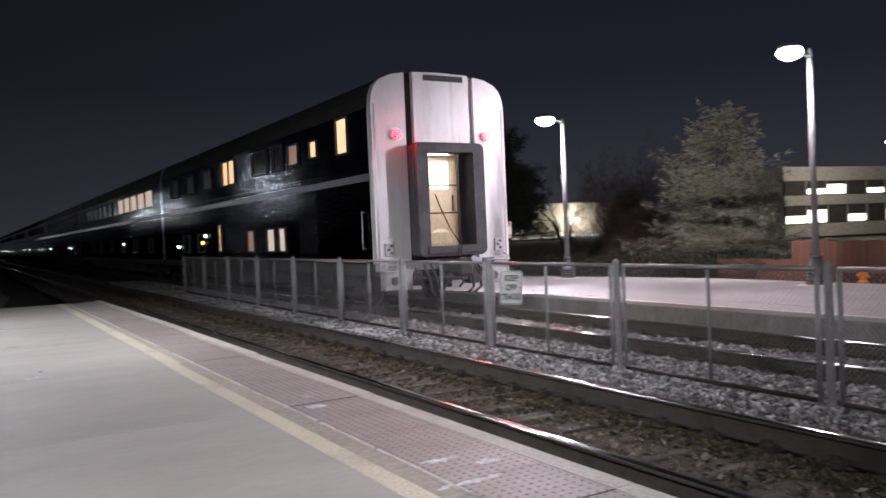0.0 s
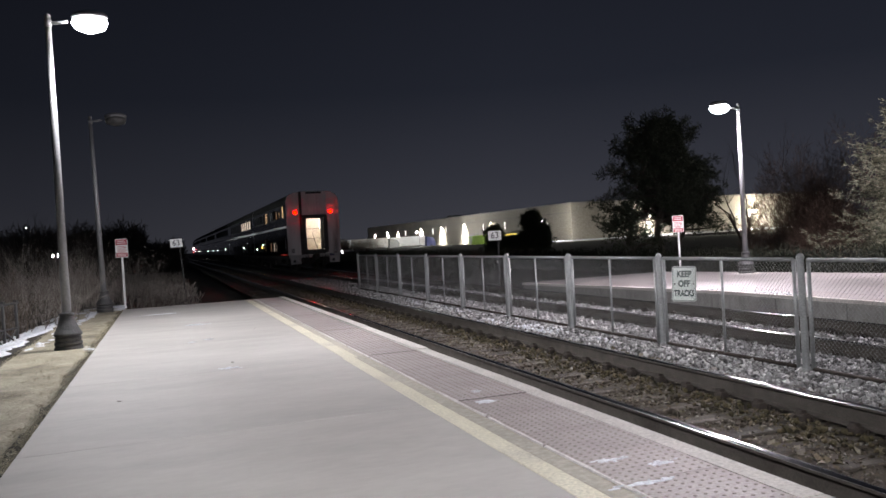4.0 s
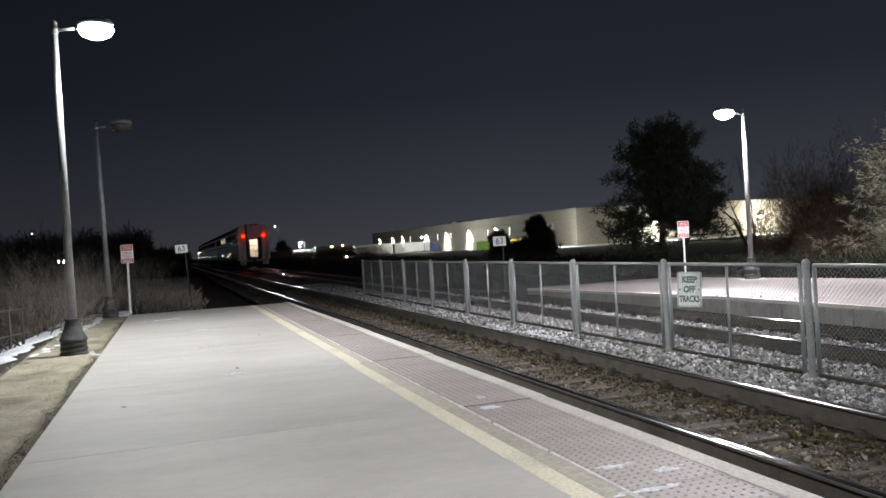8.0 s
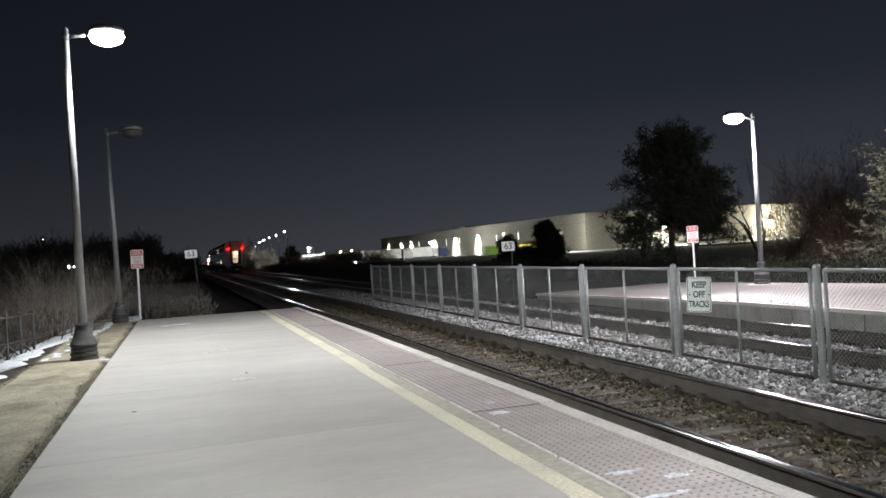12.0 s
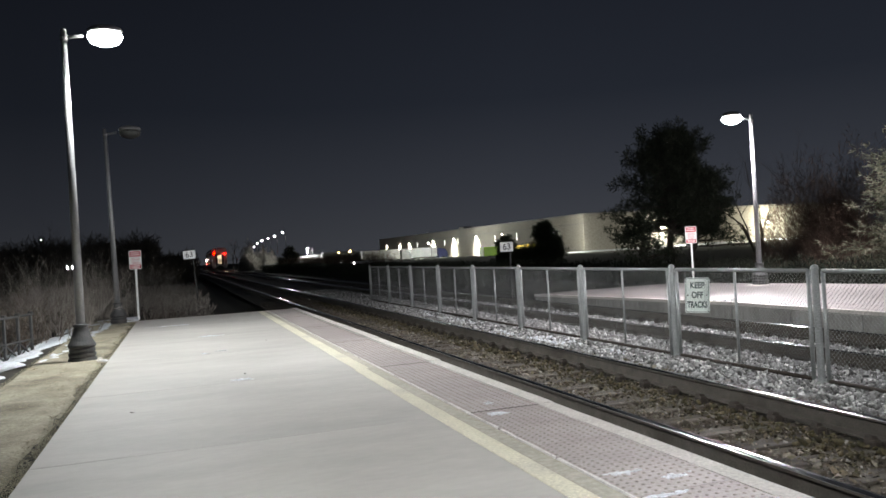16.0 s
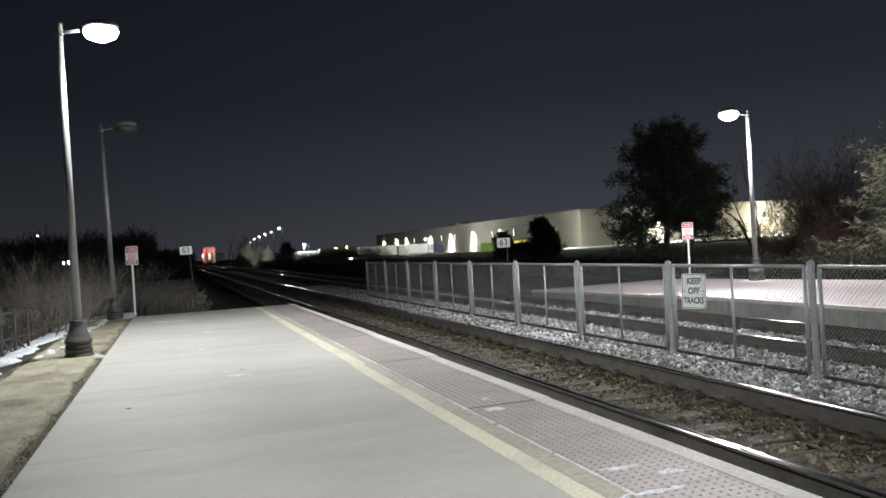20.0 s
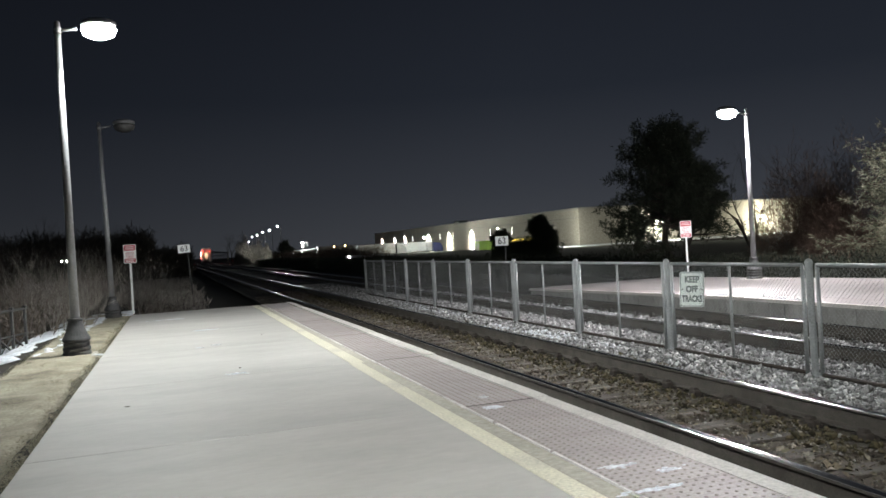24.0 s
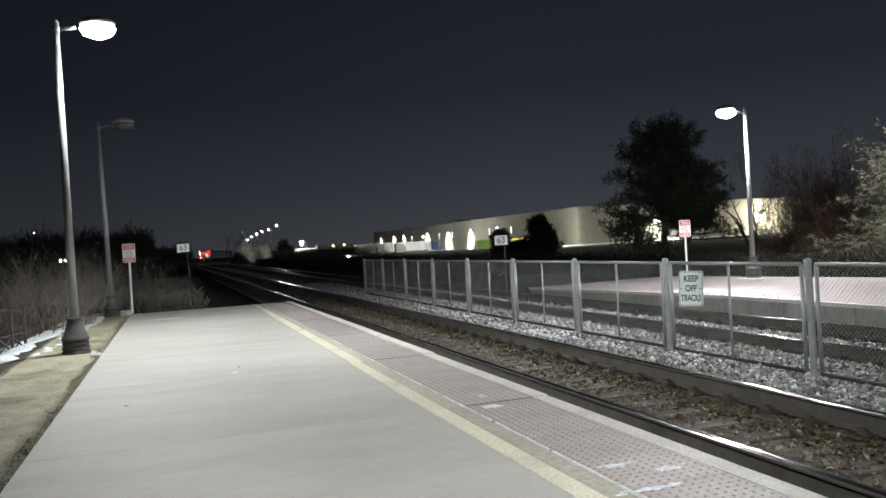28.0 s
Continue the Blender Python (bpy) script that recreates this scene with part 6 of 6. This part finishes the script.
# spots fitted to brightness, not true beams: which lamp, where each beam meets the ground beside it, its spread,
# softness and power
BEAMS = [(0, 1.0, 0, 150, 0.6, 1040), (0, 4, -9, 96, 0.75, 260), (0, 1.5, 8, 80, 0.8, 560), (0, 9, 6, 80, 0.8, 130), (0, 9, -6, 80, 0.8, 1000),
         (1, -1.0, 0, 150, 0.6, 990), (1, -6, 0, 100, 0.8, 250), (1, -4, -9, 96, 0.75, 1350), (1, -9, 6, 80, 0.8, 90), (1, -9, -6, 80, 0.8, 2700),
         (2, -1.0, 0, 150, 0.6, 520), (2, -6, 0, 100, 0.8, 760), (2, -9, 6, 80, 0.8, 320), (2, -7, 9, 66, 0.8, 1500),
         (3, 6, 0, 100, 0.8, 160), (3, 9, 6, 80, 0.8, 460), (3, 3.6, 11, 48, 0.9, 3500), (4, 9, 6, 80, 0.8, 3400),
         (1, 5, -2, 110, 0.7, 900), (2, 6, 6, 100, 0.7, 1900),
         # narrow spot added to brighten the number sign past the platform end
         (0, 2.05, 29.6, 18, 0.8, 3200)]
for k, u, v, spread, soft_edge, watts in BEAMS:
    at = LAMPS[k]
    lamp("fitted_beam", "SPOT", at, (at[0] + u, at[1] + v, 0), watts, COOL if at[0] < 5 else NEUTRAL, 0.15, spread, soft_edge)

warehouse()
office_block()
board_fence()
m = Mesh()
m.box(60, 132, 121, 129.8, -1.4, -0.70, 0.02)
single("yard_pavement", m, FARPAVE, "pale concrete apron along the warehouse wall", "pavement", "", "structure")
m = Mesh()
m.add([(x, y, z) for x in (62.0, 80.0, 96.0, 131.0) for y, z in ((123.5, -1.4), (124.0, -0.85), (128.2, -0.42 + 0.05 * math.sin(x)), (129.9, -0.45), (129.9, -1.4))],
      [(5 * i + j, 5 * i + j + 1, 5 * i + j + 6, 5 * i + j + 5) for i in range(3) for j in range(4)] + [(0, 1, 2, 3, 4), (15, 16, 17, 18, 19)])
single("snow_bank", m, SNOW, "long low bank of old snow at the foot of the warehouse wall", "snow", "", "stuff")
lorry(58.2, 195, -1.3, -90, CABBLUE, "white box lorry with a dark blue cab in the yard")
lorry(46.6, 188, -1.3, -90, IRON, "grey box lorry parked in the yard", ROOFTRIM)
lorry(39.8, 203, -1.0, -90, IRON, "dark box lorry parked in the yard", IRON)
utility_vehicle(60.5, 148, -1.3, -90, HIVIS, "lime green and yellow service truck in the yard")
utility_vehicle(58.8, 133, -1.3, -90, YELLOWP, "yellow service truck in the yard")
# made-up lamp behind the small pine, to brighten the service trucks
yard_lamp(62.0, 126, 3.3, "added lit lamp in the warehouse yard, hidden by a pine", STREETGLOW, 0.3, -1.3)
lamp("truck_fill_light", "POINT", (62.0, 125.7, 2.9), (60, 140, 0), 3200, (1.0, 0.96, 0.9), 0.3)
spruce_tree(20.0, 16.5, -0.3, 4.9, 3.4, 5, "broad pale green spruce behind the far platform", SPRUCE, 40, 1.5)
dark_pine(20.45, 30.0, -0.4, 6.05, 8, "tall dark ragged pine against the sky", 2.75, 0.29, 78, 1.15)
dark_pine(28.75, 60.0, -0.8, 3.45, 18, "small dark bushy pine by the yard", 1.3, 0.02, 80, 1.7)
dark_pine(25.5, 60.5, -0.7, 2.3, 19, "low dark bushy pine by the yard", 0.8, 0.02, 50, 1.5)
dark_pine(26.9, 60.3, -0.7, 1.35, 20, "low dark bushy pine by the yard", 0.8, 0.02, 40, 1.5)
dark_pine(22.6, 31.5, -0.4, 4.6, 28, "dark ragged pine beside a taller one", 2.0, 0.3, 54, 1.3)
dark_pine(18.7, 29.6, -0.4, 2.3, 29, "low sparse pine under a taller one", 1.35, 0.25, 17, 0.9)
bare_tree(23.2, 28.0, -0.3, 4.6, 21, "slim leafless tree behind the far platform", 4, None, 0.085)
bare_tree(24.6, 29.5, -0.3, 4.6, 23, "slim leafless tree behind the far platform", 4, None, 0.085)
bare_tree(25.5, 27.0, -0.3, 5.2, 22, "leafless tree behind the far platform", 5, TWIG, 0.10)
mound("bare_bush", 23.8, 25.6, -0.3, 2.0, 5.0, 8000, 0.42, REDTWIG, "tall reddish leafless thicket beside the spruce", 94, 0.02)
mound("bare_bush", 25.4, 24.6, -0.3, 1.8, 5.6, 7000, 0.42, REDTWIG, "tall reddish leafless thicket beside the spruce", 95, 0.02)
bare_tree(22.5, 21.5, -0.3, 4.6, 24, "leafless tree beside the spruce", 5, TWIG, 0.09)
mound("bare_bush", 23.4, 24.2, -0.3, 1.2, 3.4, 4500, 0.34, REDTWIG, "tall reddish brown leafless bush beside the spruce", 92, 0.028)
mound("bare_bush", 20.6, 20.8, -0.3, 1.3, 2.6, 4500, 0.3, REDTWIG, "reddish brown leafless bush beside the spruce", 93, 0.028)
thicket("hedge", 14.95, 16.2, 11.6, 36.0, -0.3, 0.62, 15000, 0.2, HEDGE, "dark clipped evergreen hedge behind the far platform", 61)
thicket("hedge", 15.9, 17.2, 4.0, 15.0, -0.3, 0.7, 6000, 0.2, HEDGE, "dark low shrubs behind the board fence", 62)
thicket("scrub", 13.0, 19.0, 36.0, 140.0, -0.8, 0.55, 52000, 0.4, PINE, "dark scrub along the far side of the line", 63, 0.035)
thicket("scrub", 17.5, 20.5, 75.0, 165.0, -0.7, 1.8, 22000, 0.45, TWIG, "dark scrub along the far side of the line", 64, 0.035)
# brush on the near side
for k, (x, y, h, r, n) in enumerate(((-3.4, 17.9, 1.5, 0.8, 60), (-2.5, 19.2, 1.7, 0.7, 60), (-2.3, 22.5, 1.75, 0.8, 70), (-1.3, 25.6, 1.6, 0.9, 70), (-0.6, 26.0, 1.1, 0.5, 40), (-3.6, 19.5, 2.0, 1.0, 70), (-3.4, 24.5, 2.2, 1.1, 70), (-5.2, 17.4, 1.7, 1.0, 60))):
    bare_bush(x, y, ground_height(x, y), h, r, n, 31 + k, "dense brown leafless shrub on the slope by the platform", PALETWIG if k % 4 else TWIG)
thicket("scrub", -6.5, -2.7, 17.2, 40.0, -0.75, 0.8, 17000, 0.24, DRYTWIG, "tangled dry brush on the slope below the platform", 65)
thicket("scrub", -2.6, 1.0, 26.0, 60.0, -0.9, 0.05, 9000, 0.3, PALETWIG, "tangled dry brush past the platform end", 66)
for k, (x, y, h) in enumerate(((-10.5, 60, 4.6), (-8.2, 58, 4.7), (-6.3, 60, 4.4), (-4.4, 62, 4.3), (-2.6, 60, 3.9), (-12.5, 62, 4.5), (-0.6, 75, 2.8))):
    bare_tree(x, y, -0.8, h, 40 + k, "dark leafless tree along the line", 5, None, 0.14, 0.6)
thicket("treeline", -34.0, -2.0, 78.0, 104.0, -0.8, 5.0, 60000, 0.95, BARK, "dark wood of leafless trees beyond the line", 67, 0.04)
thicket("treeline", -2.5, 2.0, 85.0, 150.0, -0.8, 3.0, 14000, 0.7, BARK, "dark scrub along the near side of the line", 68, 0.05)
# lit bushes under the yard lamps on the far side of the line
bare_tree(10.6, 168, -0.7, 6.5, 71, "dark leafless tree beside the line", 5, BARK, 0.2)
bare_tree(11.6, 172, -0.7, 6.8, 72, "dark leafless tree beside the line", 5, BARK, 0.2)
for k, (x, y, r, h) in enumerate(((11.6, 151, 1.0, 3.0), (12.7, 154, 1.4, 5.0), (12.9, 162, 1.4, 6.2), (14.2, 158, 1.3, 4.6), (15.6, 156, 1.3, 5.2), (16.6, 153, 1.1, 4.2), (12.0, 149, 1.1, 2.2))):
    mound("bare_bush", x, y, -0.6, r, h, 2600, 0.55, PALETWIG, "pale leafless bush lit by the yard lamps", 80 + k)
dark_pine(19.6, 150, -0.7, 3.6, 91, "round dark bush by the yard", 1.9, 0.02, 40, 1.2, 0.0, PINE, 0.5)
for k, (a, s) in enumerate(((0.1239, 0.0335), (0.1140, 0.0291), (0.1057, 0.0268), (0.0988, 0.0237), (0.0932, 0.0212), (0.0885, 0.0170))):
    y = 140 + 28 * k
    yard_lamp(a * y, y, 1.32 + s * y, "tall lit lamp in the far yard", STREETGLOW, 0.12)
lamp("yard_light", "SPOT", (0.1239 * 140, 139.6, 5.6), (14.3, 153, 0.8), 5500, (0.97, 0.96, 0.96), 0.3, 28, 0.5)
lamp("yard_light", "SPOT", (0.1239 * 140, 139.4, 5.5), (4.5, 40, 0), 2200, (0.97, 0.97, 1.0), 0.25, 30, 0.5)
# yard: parked trailers, trucks, small lights
for k in range(4):
    parked_trailer(30.5 + 4.2 * k, 214 + 1.5 * k, -0.6, 90, "long white trailer parked in the yard")
lamp("lot_light", "POINT", (31.4, 204.5, 3.2), (34, 205, 0), 9000, (0.97, 0.98, 1.0), 0.3)
yard_lamp(31.4, 205, 3.6, "tall lit lamp in the far yard")
flatbed(19.3, 81, 0.32, 90)
# added to brighten the lorries, with a made-up lamp at (56, 180)
lamp("yard_light", "POINT", (56.0, 179.6, 2.6), (50, 190, 0), 5000, (1.0, 0.97, 0.93), 0.3)
for x, y, z, mt in ((28.9, 150, 2.0, WARMGLOW), (31.0, 150, 2.1, WARMGLOW), (27.5, 180, 2.6, STREETGLOW), (56.0, 180, 3.0, STREETGLOW)):
    yard_lamp(x, y, z, "small lit lamp in the yard", mt, 0.16)
for x, y, z in ((-8.0, 70, 1.78), (-8.5, 71, 1.76)):
    yard_lamp(x, y, z, "small white lamp beyond the trees", STREETGLOW, 0.05, -0.8)
signal_mast(7.05, 220.0)
# lamps outside view: the office car park, and two made up for train glints
yard_lamp(65.5, 37.5, 7.2, "tall lit lamp by the office building", STREETGLOW, 0.3, -0.4)
lamp("car_park_light", "POINT", (65.5, 37.2, 6.8), (65, 40, 0), 2400, (1.0, 0.92, 0.82), 0.3)
yard_lamp(-36.0, 146.0, 12.0, "made-up tall lamp beyond the trees, for glints on the train")
lamp("glint_light", "SPOT", (-36.0, 145.7, 11.6), (6, 24, 0), 4500, (0.95, 1.0, 1.0), 0.5, 28, 0.6)
yard_lamp(-31.0, 214.0, 9.5, "made-up tall lamp beyond the trees, for glints on the train", STREETGLOW, 0.1)
lamp("glint_light", "SPOT", (-31.0, 213.7, 9.1), (6, 36, 2), 9500, (0.95, 1.0, 1.0), 0.5, 13, 0.6)
for x, y, size, turn in ((-0.47, 7.85, 0.026, 70), (0.67, 9.66, 0.03, 20), (1.3, 13.4, 0.022, 0)):
    dead_leaf(x, y, size, turn)
fire_hydrant(14.85, 9.1, 0.0)
lawn_railing()
# old snow lies in a broken line along the foot of the slope and round the platform end
drift = random.Random(12)
snow = [(-2.75, 13.9, 0.4, 0.7, 0.02, 10), (-3.2, 15.2, 0.7, 1.0, 0.035, 0), (-3.0, 16.9, 0.5, 0.8, 0.035, 0), (-1.3, 23.2, 0.7, 0.45, 0.04, 0), (-0.45, 22.4, 0.55, 0.45, 0.08, 0)]
for k in range(46):
    y = drift.uniform(11.8, 23.2)
    x = -2.5 + 0.62 * max(0.0, (y - 14.5) / 8.5) - abs(drift.gauss(0, 0.28))
    r = drift.uniform(0.06, 0.24)
    snow.append((x, y, r, r * drift.uniform(1.0, 3.2), drift.uniform(0.008, 0.022), drift.uniform(-25, 15)))
for k in range(26):
    y = 13.7 + 0.32 * k + drift.uniform(-0.15, 0.15)
    r = drift.uniform(0.05, 0.13)
    snow.append((-1.93 + 0.012 * k - abs(drift.gauss(0, 0.09)), y, r, r * drift.uniform(1.4, 3.0), drift.uniform(0.012, 0.03), drift.uniform(-12, 12)))
snow += [(-1.12, 13.06, 0.09, 0.16, 0.012, 30), (-1.05, 21.95, 0.42, 0.16, 0.03, 8), (-1.75, 21.0, 0.16, 0.3, 0.03, 0)]
for k, (x, y, rx, ry, h, tn) in enumerate(snow):
    snow_patch(x, y, rx, ry, h, 1.3 + k, tn)
motions()
